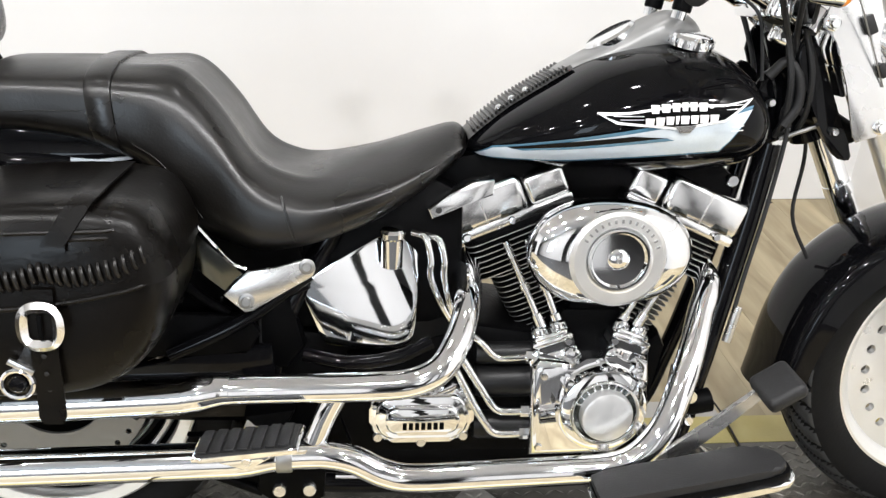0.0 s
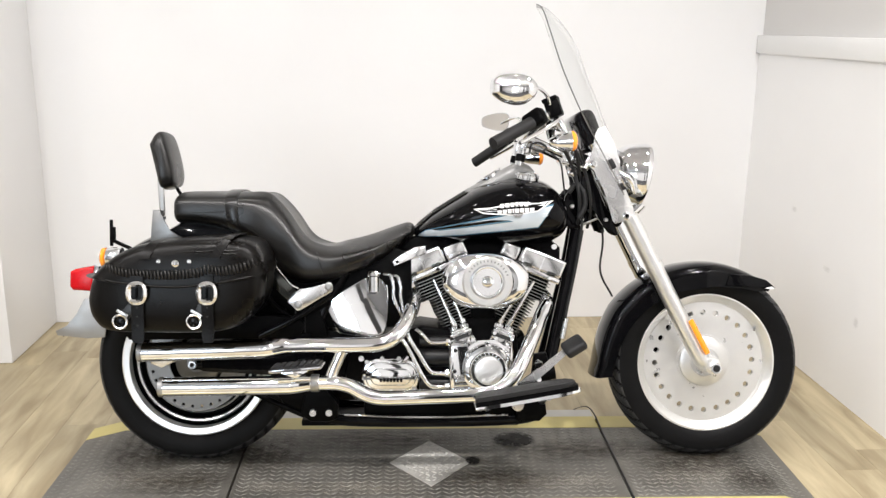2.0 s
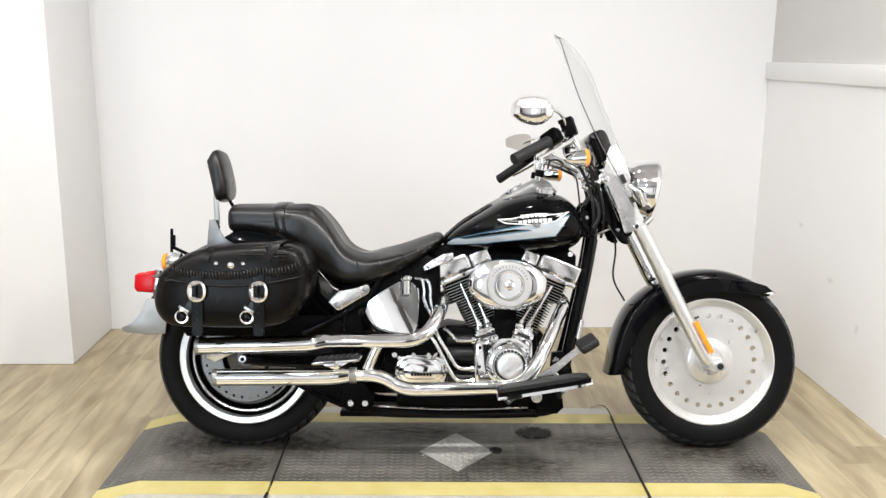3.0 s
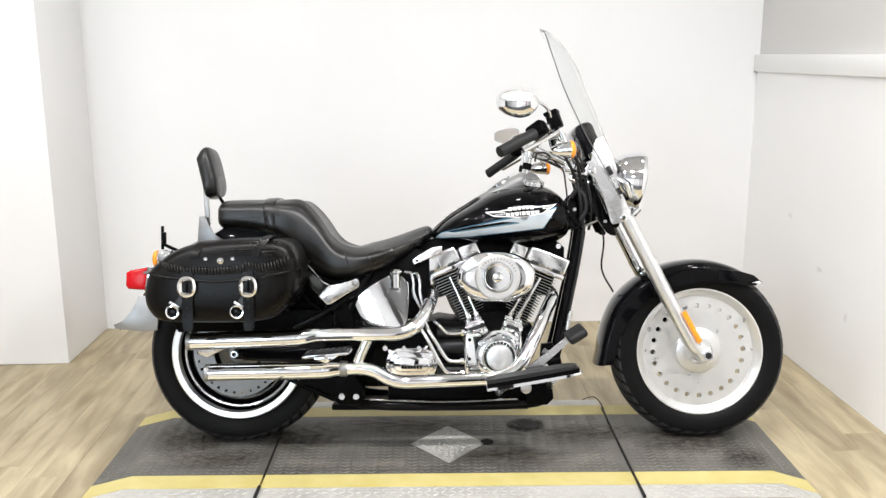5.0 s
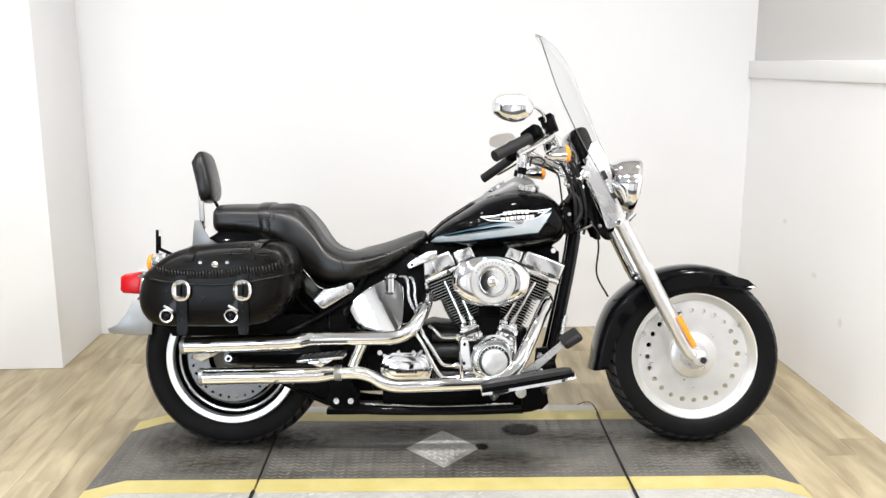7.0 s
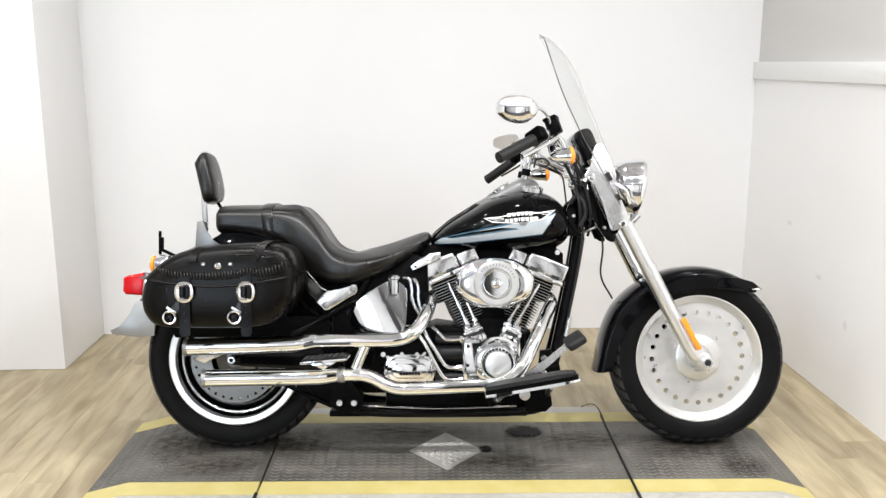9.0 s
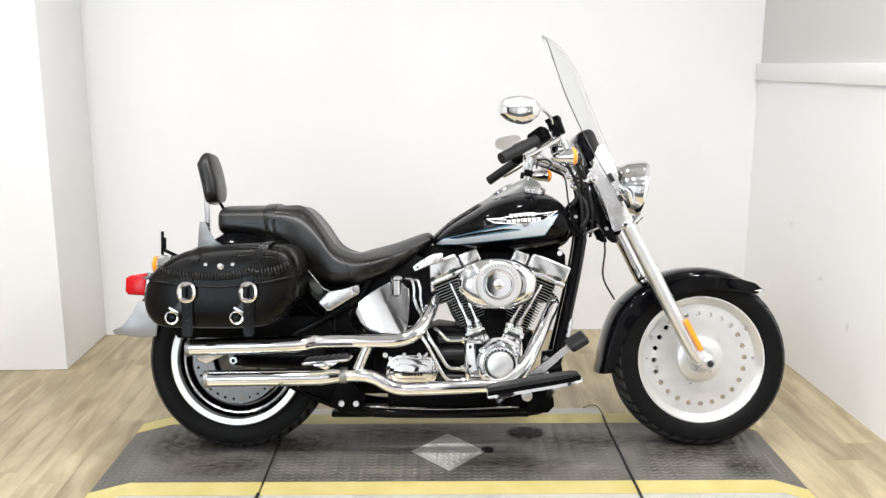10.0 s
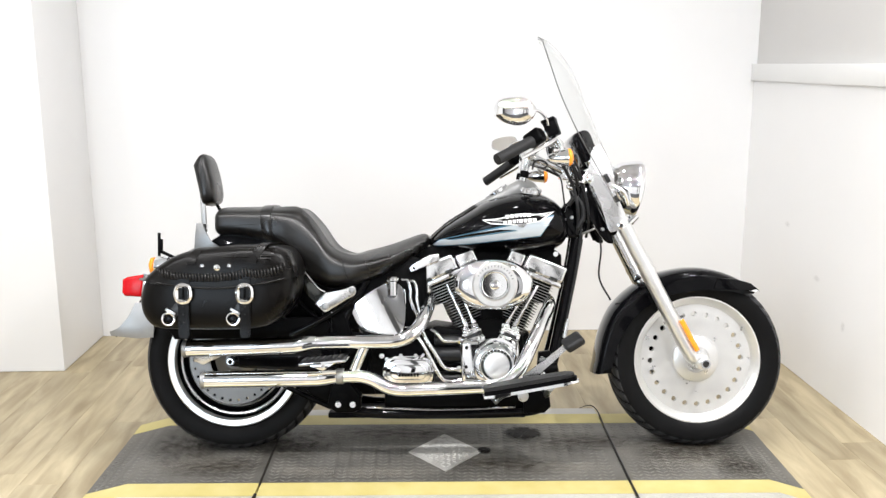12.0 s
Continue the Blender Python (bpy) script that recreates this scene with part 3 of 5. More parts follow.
# tail light and rear signal
tail = part("tail_light", join(slab([(-1.150, 0.535), (-1.143, 0.615), (-1.160, 0.622), (-1.172, 0.53)], -0.060, 0.060, 0.006), tube([(-1.155, 0, 0.575), (-1.11, 0, 0.59)], 0.03)), CHROME, bike, "red tail light in a chrome housing")
part("lens", slab([(-1.168, 0.534), (-1.160, 0.616), (-1.222, 0.606), (-1.238, 0.597), (-1.240, 0.550), (-1.230, 0.538)], -0.056, 0.056, 0.010, 3), RED, tail, "red ribbed lens")
signal = part("rear_signal", at(lathe([(0.003, -0.045), (0.022, -0.04), (0.031, -0.02), (0.033, 0.01), (0.031, 0.018), (0.003, 0.018)], 28, axis="X"), -1.068, -0.125, 0.648), CHROME, bike, "chrome bullet turn signal with an amber lens")
part("lens", at(lathe([(0.031, 0.0), (0.030, -0.010), (0.02, -0.016), (0.002, -0.019)], 28, axis="X"), -1.099, -0.125, 0.648), AMBER, signal, "amber lens")
part("stalk", tube([(-1.063, -0.115, 0.66), (-1.03, -0.06, 0.64)], 0.011), CHROME, signal)
part("plate_bracket", join(box(-1.106, -1.096, -0.070, -0.062, 0.68, 0.764, 0.002), tube([(-1.100, -0.066, 0.70), (-1.075, -0.066, 0.688), (-1.04, -0.066, 0.672)], 0.006), box(-1.102, -1.088, -0.076, -0.06, 0.70, 0.742, 0.003)), POWDER, bike, "small black upright bracket behind the bag")

# seat and backrest
SEAT = [(-0.890, 0.838, 0.766, 0.118), (-0.884, 0.849, 0.756, 0.138), (-0.868, 0.855, 0.751, 0.149), (-0.80, 0.857, 0.745, 0.153), (-0.727, 0.858, 0.730, 0.159), (-0.645, 0.860, 0.690, 0.168), (-0.601, 0.859, 0.615, 0.178), (-0.569, 0.839, 0.585, 0.183), (-0.529, 0.7925, 0.573, 0.188),
        (-0.481, 0.7225, 0.562, 0.194), (-0.430, 0.6975, 0.568, 0.198), (-0.380, 0.6965, 0.58, 0.198), (-0.29, 0.717, 0.612, 0.176), (-0.213, 0.744, 0.658, 0.138), (-0.165, 0.759, 0.695, 0.104), (-0.146, 0.755, 0.712, 0.075), (-0.137, 0.742, 0.725, 0.03)]
SEAT_POWER = ((-0.88, 3.6), (-0.70, 3.8), (-0.60, 3.6), (-0.50, 3.3), (-0.40, 2.9), (-0.14, 2.2))
SEAT_CROWN = ((-0.88, 0.014), (-0.70, 0.012), (-0.60, 0.010), (-0.48, 0.010), (-0.38, 0.022), (-0.14, 0.042))
SEAT_DISH = ((-0.69, 0.0), (-0.62, 0.010), (-0.50, 0.016), (-0.43, 0.010), (-0.36, 0.0))


def seat_ring(x, grow, shift=0.0):
    """The seat's outline at x, grown outwards, with the rider's dish between two ridges; its foot is drawn forward by shift."""
    (top, low, half), power = spread(SEAT, [x])[0], float(np.interp(x, *zip(*SEAT_POWER)))
    crown, dish = float(np.interp(x, *zip(*SEAT_CROWN))), float(np.interp(x, *zip(*SEAT_DISH)))
    mid, tall, ridge = (top + low) / 2, (top - low) / 2 + grow, 0.58 * half
    ring = []
    for a in np.linspace(0, 2 * math.pi, 88, endpoint=False):
        c, s = math.cos(a), math.sin(a)
        y = half * math.copysign(abs(c) ** (2 / power), c)
        z = mid + tall * math.copysign(abs(s) ** (2 / power), s)
        if s > 0:
            z -= crown * (y / half) ** 2 * s
            z -= dish * max(0.0, 1 - (y / ridge) ** 2) - 0.3 * dish * math.exp(-((abs(y) - ridge) / 0.014) ** 2)
        ring.append((x + shift * ((top - z) / (top - low)) ** 2, y * (half + grow) / half, z))
    return ring


seat = part("seat", rings([seat_ring(x, 0.0) for x in np.concatenate([np.linspace(-0.890, -0.862, 8), np.linspace(-0.855, SEAT[-1][0], 104)])]), LEATHER, bike, "black leather two-up seat with a strap", 60)
part("seat_strap", rings([seat_ring(x, g, 0.014) for x, g in ((-0.726, -0.001), (-0.7255, 0.0035), (-0.723, 0.005), (-0.690, 0.005), (-0.6875, 0.0035), (-0.687, -0.001))]), LEATHER, seat, "black leather strap over the seat")


def seat_half(x, z, grow=0.0):
    """Half width of the seat at a height."""
    top, low, half = spread(SEAT, [x])[0]
    q = min(1, abs((z - (top + low) / 2) / ((top - low) / 2)))
    p = float(np.interp(x, *zip(*SEAT_POWER)))
    return half * max(0.0, 1 - q ** p) ** (1 / p) + grow


for line in ([(-0.66, 0.745), (-0.62, 0.72), (-0.585, 0.675), (-0.56, 0.635)], [(-0.872, 0.786), (-0.80, 0.790), (-0.73, 0.792)]):
    part("seam", tube([(x, -seat_half(x, z, 0.0002), z) for x, z in line], 0.0009, 6), LEATHER, seat)
part("seam", tube([(-0.44 + 0.02 * t, -seat_half(-0.44 + 0.02 * t, 0.672 - 0.07 * t, 0.0005), 0.672 - 0.07 * t) for t in np.linspace(0, 1, 5)], 0.002, 6), LEATHER, seat)

part("seat_pan", slab([(-0.945, 0.690), (-0.91, 0.735), (-0.86, 0.765), (-0.70, 0.755), (-0.60, 0.70), (-0.60, 0.62), (-0.90, 0.62)], -0.115, 0.115, 0.012), BLACK, seat)

pad = [(-0.980, 0.998), (-0.960, 1.030), (-0.937, 1.033), (-0.918, 0.985), (-0.902, 0.91), (-0.905, 0.868), (-0.925, 0.855), (-0.946, 0.857), (-0.962, 0.92)]
pc = Vector((-0.938, 0, 0.940))
pts = smooth_line([Vector((x, 0, z)) for x, z in pad + pad[:1]], 5)[:-1]
sections = []
for y, k in ((-0.092, 0.25), (-0.090, 0.50), (-0.085, 0.72), (-0.076, 0.88), (-0.060, 0.965), (-0.03, 1.0), (0.03, 1.0), (0.060, 0.965), (0.076, 0.88), (0.085, 0.72), (0.090, 0.50), (0.092, 0.25)):
    sections.append([(pc.x + (p.x - pc.x) * k, y, pc.z + 0.009 + (p.z - pc.z) * (0.25 + 0.75 * k)) for p in pts])
backrest = part("backrest", rings(sections), LEATHER, bike, "upright black leather passenger backrest", 60)
part("piping", tube([(-0.945, -0.080, 1.021), (-0.928, -0.083, 0.979), (-0.918, -0.083, 0.929), (-0.918, -0.078, 0.881)], 0.004, 8), LEATHER, backrest)

part("upright", at(box(-0.009, 0.009, -0.004, 0.004, -0.06, 0.074, 0.002), -0.942, -0.066, 0.826, 0, -3), STEEL, backrest, "flat steel upright")
part("side_plate", slab([(-0.948, 0.796), (-0.926, 0.798), (-0.914, 0.758), (-0.898, 0.732), (-0.862, 0.712), (-0.866, 0.704), (-0.956, 0.700), (-0.952, 0.75)], -0.146, -0.136, 0.002), GUNMETAL, backrest)
part("plate_foot", box(-0.945, -0.925, -0.14, -0.06, 0.775, 0.795, 0.003), CHROME, backrest)
part("prop", tube([(-0.925, 0.03, 0.877), (-0.885, 0.03, 0.81)], 0.006, 8), POWDER, backrest)

# fuel tank
TANK = [(-0.148, 0.731, 0.722, 0.02), (-0.12, 0.757, 0.706, 0.078), (-0.075, 0.794, 0.698, 0.118), (0.0, 0.841, 0.692, 0.158), (0.06, 0.876, 0.690, 0.178), (0.13, 0.899, 0.688, 0.189), (0.20, 0.909, 0.687, 0.193), (0.26, 0.903, 0.690, 0.19), (0.31, 0.877, 0.70, 0.176), (0.34, 0.839, 0.722, 0.14), (0.356, 0.789, 0.752, 0.055)]
tank = part("fuel_tank", loaf(TANK, 2.1, 64, 80), BLACK, bike, "glossy black teardrop fuel tank with a silver flash", 60)


def tank_y(x, z, out):
    top, low, half = spread(TANK, [x])[0]
    q = min(0.999, abs((z - (top + low) / 2) / ((top - low) / 2)))
    return -half * (1 - q ** 2.1) ** (1 / 2.1) - out


def decal(name, upper, lower, mat, out, parent, label="", n=26, m=5):
    """A painted patch on the tank between two lines of x and z."""
    def run(line):
        line = [Vector((x, 0, z)) for x, z in line]
        d = [0]
        for a, b in zip(line, line[1:]):
            d.append(d[-1] + (b - a).length)
        t = np.linspace(0, d[-1], n)
        return np.interp(t, d, [p.x for p in line]), np.interp(t, d, [p.z for p in line])
    (ux, uz), (lx, lz) = run(upper), run(lower)
    rows = []
    for s in np.linspace(0, 1, m):
        rows.append([(ux[i] + (lx[i] - ux[i]) * s, tank_y(ux[i] + (lx[i] - ux[i]) * s, uz[i] + (lz[i] - uz[i]) * s, out), uz[i] + (lz[i] - uz[i]) * s) for i in range(n)])
    return part(name, sheet(rows), mat, parent, label, 60)


decal("blue_line", [(-0.105, 0.738), (0.10, 0.782), (0.292, 0.823)], [(-0.140, 0.7125), (0.0, 0.720), (0.245, 0.7475)], BLUE, 0.0012, tank)
decal("silver_flash", [(-0.105, 0.735), (0.10, 0.776), (0.288, 0.817)], [(-0.135, 0.7155), (0.0, 0.723), (0.243, 0.7505)], SILVER, 0.0022, tank, "silver blue painted flash on the tank")
decal("dark_line", [(-0.085, 0.7395), (0.0, 0.7565), (0.10, 0.7715)], [(-0.075, 0.737), (0.0, 0.7475), (0.155, 0.7705)], BLACK, 0.003, tank)
decal("blue_edge", [(-0.075, 0.7375), (0.0, 0.748), (0.150, 0.7705)], [(-0.06, 0.736), (0.0, 0.7435), (0.165, 0.767)], BLUE, 0.003, tank)
decal("badge_wing", [(0.044, 0.806), (0.09, 0.809), (0.167, 0.824), (0.24, 0.825), (0.291, 0.834)], [(0.044, 0.804), (0.071, 0.790), (0.167, 0.785), (0.24, 0.798), (0.289, 0.832)], WHITE, 0.0040, tank, "winged silver badge")
decal("badge_field", [(0.056, 0.802), (0.09, 0.8055), (0.167, 0.820), (0.24, 0.8215), (0.279, 0.8305)], [(0.056, 0.800), (0.075, 0.794), (0.167, 0.789), (0.238, 0.802), (0.277, 0.8285)], POWDER, 0.0048, tank)
for x0, x1, z in ((0.066, 0.112, 0.8015), (0.076, 0.112, 0.7965), (0.236, 0.270, 0.8225), (0.240, 0.262, 0.8165)):
    decal("badge_bar", [(x0, z + 0.0012), (x1, z + 0.003)], [(x0, z), (x1, z + 0.0016)], SATIN, 0.0056, tank, n=6, m=2)
for x, w, h in ((0.118, 0.013, 0), (0.1335, 0.014, 1.0), (0.150, 0.0125, 1.8), (0.165, 0.010, 2.2), (0.1775, 0.0115, 2.0), (0.1915, 0.014, 1.2), (0.2085, 0.006, 0.2)):
    x, z = x + 0.004, 0.8115 + 0.0012 * h + 0.06 * (x - 0.165)
    if w > 0.007:
        decal("badge_block", [(x, z + 0.0125), (x + w, z + 0.0128)], [(x + 0.001, z), (x + w - 0.001, z + 0.0003)], WHITE, 0.0060, tank, n=4, m=3)
    else:
        decal("badge_block", [(x, z + 0.008), (x + w, z + 0.008)], [(x, z + 0.005), (x + w, z + 0.005)], WHITE, 0.0060, tank, n=3, m=2)
for x, w, h in ((0.104, 0.014, 0.0), (0.120, 0.0135, 1.0), (0.1355, 0.0125, 1.5), (0.150, 0.006, 1.7), (0.158, 0.0135, 1.7), (0.1735, 0.0125, 1.5), (0.188, 0.014, 1.2), (0.204, 0.014, 0.6)):
    x, z = x + 0.010, 0.7935 + 0.0009 * h + 0.08 * (x - 0.165)
    decal("badge_block", [(x, z + 0.0125), (x + w, z + 0.0128)], [(x + 0.001, z), (x + w - 0.001, z + 0.0003)], WHITE, 0.0060, tank, n=4, m=3)
decal("badge_disc", [(0.160, 0.791), (0.194, 0.793)], [(0.169, 0.780), (0.185, 0.7805)], SATIN, 0.0060, tank, n=6, m=3)
for z in (0.7905, 0.7835):
    decal("badge_bar", [(0.252, z + 0.0012), (0.272, z + 0.003)], [(0.252, z), (0.272, z + 0.0016)], WHITE, 0.0056, tank, n=6, m=2)
CONSOLE = [(-0.005, 0.845, 0.80, 0.012), (0.015, 0.860, 0.815, 0.034), (0.06, 0.885, 0.84, 0.046), (0.12, 0.918, 0.86, 0.053), (0.165, 0.944, 0.88, 0.056), (0.205, 0.957, 0.885, 0.054), (0.238, 0.944, 0.885, 0.044), (0.262, 0.914, 0.885, 0.022)]
console = part("console", loaf(CONSOLE, 3.0, 40, 48), CONSOLE_GREY, tank, "grey satin instrument console on the tank", 60)
part("speedometer", at(lathe([(0.044, -0.004), (0.046, 0.006), (0.042, 0.010), (0.002, 0.011)], 32, axis="Z"), 0.105, 0, 0.908, 0, -32), CHROME, tank)
cap = part("fuel_cap", at(lathe([(0.037, -0.006), (0.037, 0.008), (0.033, 0.013), (0.020, 0.016), (0.002, 0.0165)], 40, axis="Z"), 0.222, -0.062, 0.909, 10, 6), CHROME, tank, "flush ribbed chrome fuel cap")
for k in range(22):
    part("cap_rib", at(at(box(0.0362, 0.0388, -0.0022, 0.0022, -0.003, 0.008, 0.0008, 1), 0, 0, 0, 0, 0, k * 360 / 22), 0.222, -0.062, 0.909, 10, 6), CHROME, cap)
tongue = part("tank_strip", sheet([[(x, y, z + 0.008 - 2.2 * y * y) for y in np.linspace(-0.055, 0.055, 9)] for x, z in zip(*(lambda q: (q, np.interp(q, [k[0] for k in TANK], [k[1] for k in TANK])))(np.linspace(-0.14, 0.03, 16)))]), LEATHER, tank, "black leather strip with studs along the tank seam")
for i in range(26):
    x = -0.13 + 0.0060 * i
    part("strip_lace", at(box(-0.0018, 0.0018, -0.046, 0.046, 0.0, 0.0054, 0.0008, 1), x, 0, np.interp(x, [k[0] for k in TANK], [k[1] for k in TANK]) + 0.0035), LEATHER, tongue)
for x in (-0.088, -0.067, -0.044):
    part("stud", at(lathe([(0.0062, -0.002), (0.0062, 0.001), (0.005, 0.004), (0.001, 0.006)], 14, axis="Z"), x, -0.034, np.interp(x, [k[0] for k in TANK], [k[1] for k in TANK]) + 0.0075), CHROME, tank)

# frame
part("frame", join(
    tube([(0.39, -0.045, 0.74), (0.366, -0.05, 0.60), (0.328, -0.06, 0.43), (0.294, -0.075, 0.29), (0.258, -0.09, 0.175), (0.19, -0.10, 0.128), (-0.30, -0.11, 0.125), (-0.46, -0.12, 0.15)], [0.023, 0.022, 0.022, 0.021, 0.019, 0.0175, 0.0175, 0.0175]),
    tube([(0.39, 0.045, 0.74), (0.366, 0.05, 0.60), (0.328, 0.06, 0.43), (0.294, 0.075, 0.29), (0.258, 0.09, 0.175), (0.19, 0.10, 0.128), (-0.30, 0.11, 0.125), (-0.46, 0.12, 0.15)], 0.017),
    tube([(0.415, 0, 0.85), (0.40, 0, 0.79), (0.388, 0, 0.72)], 0.026),
    tube([(0.36, 0, 0.80), (0.1, 0, 0.72), (-0.25, 0, 0.66), (-0.40, 0, 0.58)], 0.02),
    tube([(-0.36, -0.10, 0.60), (-0.44, -0.11, 0.45), (-0.47, -0.11, 0.28), (-0.45, -0.12, 0.15)], 0.019)), BLACK, bike, "black tubular steel frame")
part("seat_filler", slab([(-0.56, 0.56), (-0.40, 0.63), (-0.21, 0.69), (-0.150, 0.66), (-0.145, 0.45), (-0.20, 0.43), (-0.50, 0.42), (-0.57, 0.48)], -0.105, 0.09, 0.01), POWDER, bike, "black filler under the seat")
coil = part("coil_cover", slab([(-0.212, 0.640), (-0.18, 0.662), (-0.14, 0.684), (-0.105, 0.688), (-0.105, 0.664), (-0.14, 0.652), (-0.18, 0.634), (-0.204, 0.622)], -0.135, -0.09, 0.003), POLISHED, bike, "chrome cover below the seat nose")
part("cover_hole", bolt(-0.194, -0.1352, 0.638, 0.005, 0.001), DARK, coil)
part("tank_filler", slab([(-0.22, 0.66), (-0.16, 0.71), (-0.10, 0.72), (0.30, 0.71), (0.335, 0.68), (0.335, 0.64), (0.10, 0.62), (-0.20, 0.60)], -0.05, 0.05, 0.01), POWDER, bike)
part("intake", join(box(0.01, 0.15, -0.17, 0.02, 0.50, 0.64, 0.02), box(0.04, 0.12, -0.11, 0.05, 0.44, 0.52, 0.01)), POWDER, bike, "black intake between the cylinders")
part("bag_gap_filler", slab([(-1.05, 0.44), (-0.60, 0.47), (-0.50, 0.47), (-0.48, 0.44), (-0.50, 0.40), (-1.02, 0.395)], -0.165, -0.145, 0.004), POWDER, bike, "black filler strip below the bag")
part("muffler_bracket", join(slab([(-0.60, 0.27), (-0.47, 0.27), (-0.45, 0.20), (-0.48, 0.155), (-0.52, 0.175)], -0.19, -0.17, 0.004), tube([(-0.66, -0.19, 0.25), (-0.57, -0.19, 0.205), (-0.48, -0.19, 0.165)], 0.009)), POWDER, bike, "black muffler bracket")
part("swingarm", join(slab([(-0.80, 0.296), (-0.805, 0.345), (-0.72, 0.372), (-0.60, 0.398), (-0.46, 0.42), (-0.45, 0.28), (-0.60, 0.286)], -0.165, -0.145, 0.006), tube([(-0.44, -0.115, 0.30), (-0.60, -0.125, 0.31), (-0.83, -0.14, 0.318)], 0.021), tube([(-0.46, -0.11, 0.47), (-0.60, -0.12, 0.42), (-0.82, -0.14, 0.33)], 0.016)), BLACK, bike, "black swingarm")
part("side_filler", slab([(-0.64, 0.50), (-0.61, 0.66), (-0.52, 0.61), (-0.42, 0.60), (-0.40, 0.50), (-0.50, 0.45), (-0.62, 0.45)], -0.13, -0.05, 0.01), POWDER, bike, "black filler panel under the seat")
part("gearbox_filler", slab([(-0.48, 0.19), (-0.30, 0.19), (-0.30, 0.40), (-0.44, 0.42), (-0.49, 0.34)], -0.10, 0.10, 0.008), POWDER, bike)
part("front_mount", slab([(0.19, 0.128), (0.262, 0.128), (0.285, 0.150), (0.280, 0.19), (0.24, 0.21), (0.19, 0.20)], -0.13, -0.11, 0.004), POWDER, bike)
part("brake_rod", tube([(-0.36, -0.125, 0.150), (-0.10, -0.128, 0.142), (0.16, -0.13, 0.150)], 0.0045, 8), CHROME, bike, "thin chrome brake rod")
part("belly_plate", box(-0.50, 0.20, -0.09, 0.09, 0.105, 0.125, 0.004), POWDER, bike)
part("foot_bracket", slab([(-0.475, 0.245), (-0.415, 0.25), (-0.375, 0.20), (-0.378, 0.155), (-0.40, 0.145), (-0.46, 0.145), (-0.49, 0.17)], -0.20, -0.13, 0.006), POWDER, bike)
for x in (-0.451, -0.402):
    part("bolt", bolt(x, -0.20, 0.176, 0.0125, 0.012), SATIN, bike)
part("inner_fender", slab([(-0.55, 0.50), (-0.47, 0.52), (-0.43, 0.48), (-0.41, 0.40), (-0.44, 0.36), (-0.58, 0.36), (-0.585, 0.43)], -0.13, 0.10, 0.01), POWDER, bike, "black plastic guard ahead of the rear wheel")
for x in (-0.545, -0.515, -0.485):
    part("guard_rib", box(x, x + 0.004, -0.134, -0.13, 0.37, 0.49, 0.001), RUBBER, bike)
part("fender_strut", slab([(-0.529, 0.520), (-0.515, 0.535), (-0.492, 0.558), (-0.45, 0.564), (-0.406, 0.577), (-0.394, 0.574), (-0.389, 0.562), (-0.393, 0.550), (-0.44, 0.523), (-0.485, 0.494), (-0.498, 0.492)], -0.207, -0.199, 0.0015), SATIN, bike, "polished fender strut end")
part("strut_panel", slab([(-0.592, 0.640), (-0.575, 0.625), (-0.540, 0.590), (-0.497, 0.552), (-0.523, 0.520), (-0.548, 0.542), (-0.574, 0.565), (-0.585, 0.60)], -0.200, -0.192, 0.002), DARK_CHROME, bike, "dark polished panel under the seat")
part("strut_edge", tube([(-0.605, -0.19, 0.668), (-0.575, -0.20, 0.640), (-0.545, -0.203, 0.605), (-0.517, -0.203, 0.572), (-0.495, -0.20, 0.560)], 0.0028, 8), CHROME, bike, "thin chrome edge strip")
for x, z in ((-0.495, 0.511), (-0.402, 0.567)):
    part("bolt", join(bolt(x, -0.207, z, 0.0125, 0.003), bolt(x, -0.210, z, 0.008, 0.005)), STEEL, bike)
part("strut_tube", tube([(-0.40, -0.16, 0.54), (-0.50, -0.18, 0.47), (-0.62, -0.18, 0.41)], 0.012), BLACK, bike)

# oil tank
oil_outline = smooth_line([Vector((x, 0, z)) for x, z in ((-0.423, 0.508), (-0.402, 0.458), (-0.381, 0.410), (-0.365, 0.402), (-0.30, 0.400), (-0.252, 0.402), (-0.232, 0.415), (-0.224, 0.46), (-0.222, 0.54), (-0.226, 0.585), (-0.245, 0.605), (-0.30, 0.582), (-0.36, 0.548), (-0.423, 0.508))], 4)[:-1]
oil_c = Vector((-0.315, 0, 0.498))
oil = part("oil_tank", rings([[(oil_c.x + (p.x - oil_c.x) * k, y - 0.022 * (1 - (k * ((p.x - oil_c.x) * 0.85 + (p.z - oil_c.z) * 0.45) / 0.115) ** 2) * g + 0.12 * (p.z - oil_c.z) * k * g, oil_c.z + (p.z - oil_c.z) * k) for p in oil_outline] for y, k, g in ((-0.02, 1.0, 0), (-0.096, 1.0, 1), (-0.105, 0.995, 1), (-0.108, 0.985, 1), (-0.1082, 0.97, 1), (-0.1082, 0.9, 1), (-0.108, 0.6, 1), (-0.108, 0.2, 1))]), CHROME, bike, "chrome oil tank with a filler cap")
part("filler_cap", at(lathe([(0.0175, -0.052), (0.0175, -0.004), (0.0215, 0.0), (0.0215, 0.008), (0.017, 0.013), (0.001, 0.015)], 28, axis="Z"), -0.268, -0.142, 0.597, 4, 0), CHROME, oil)
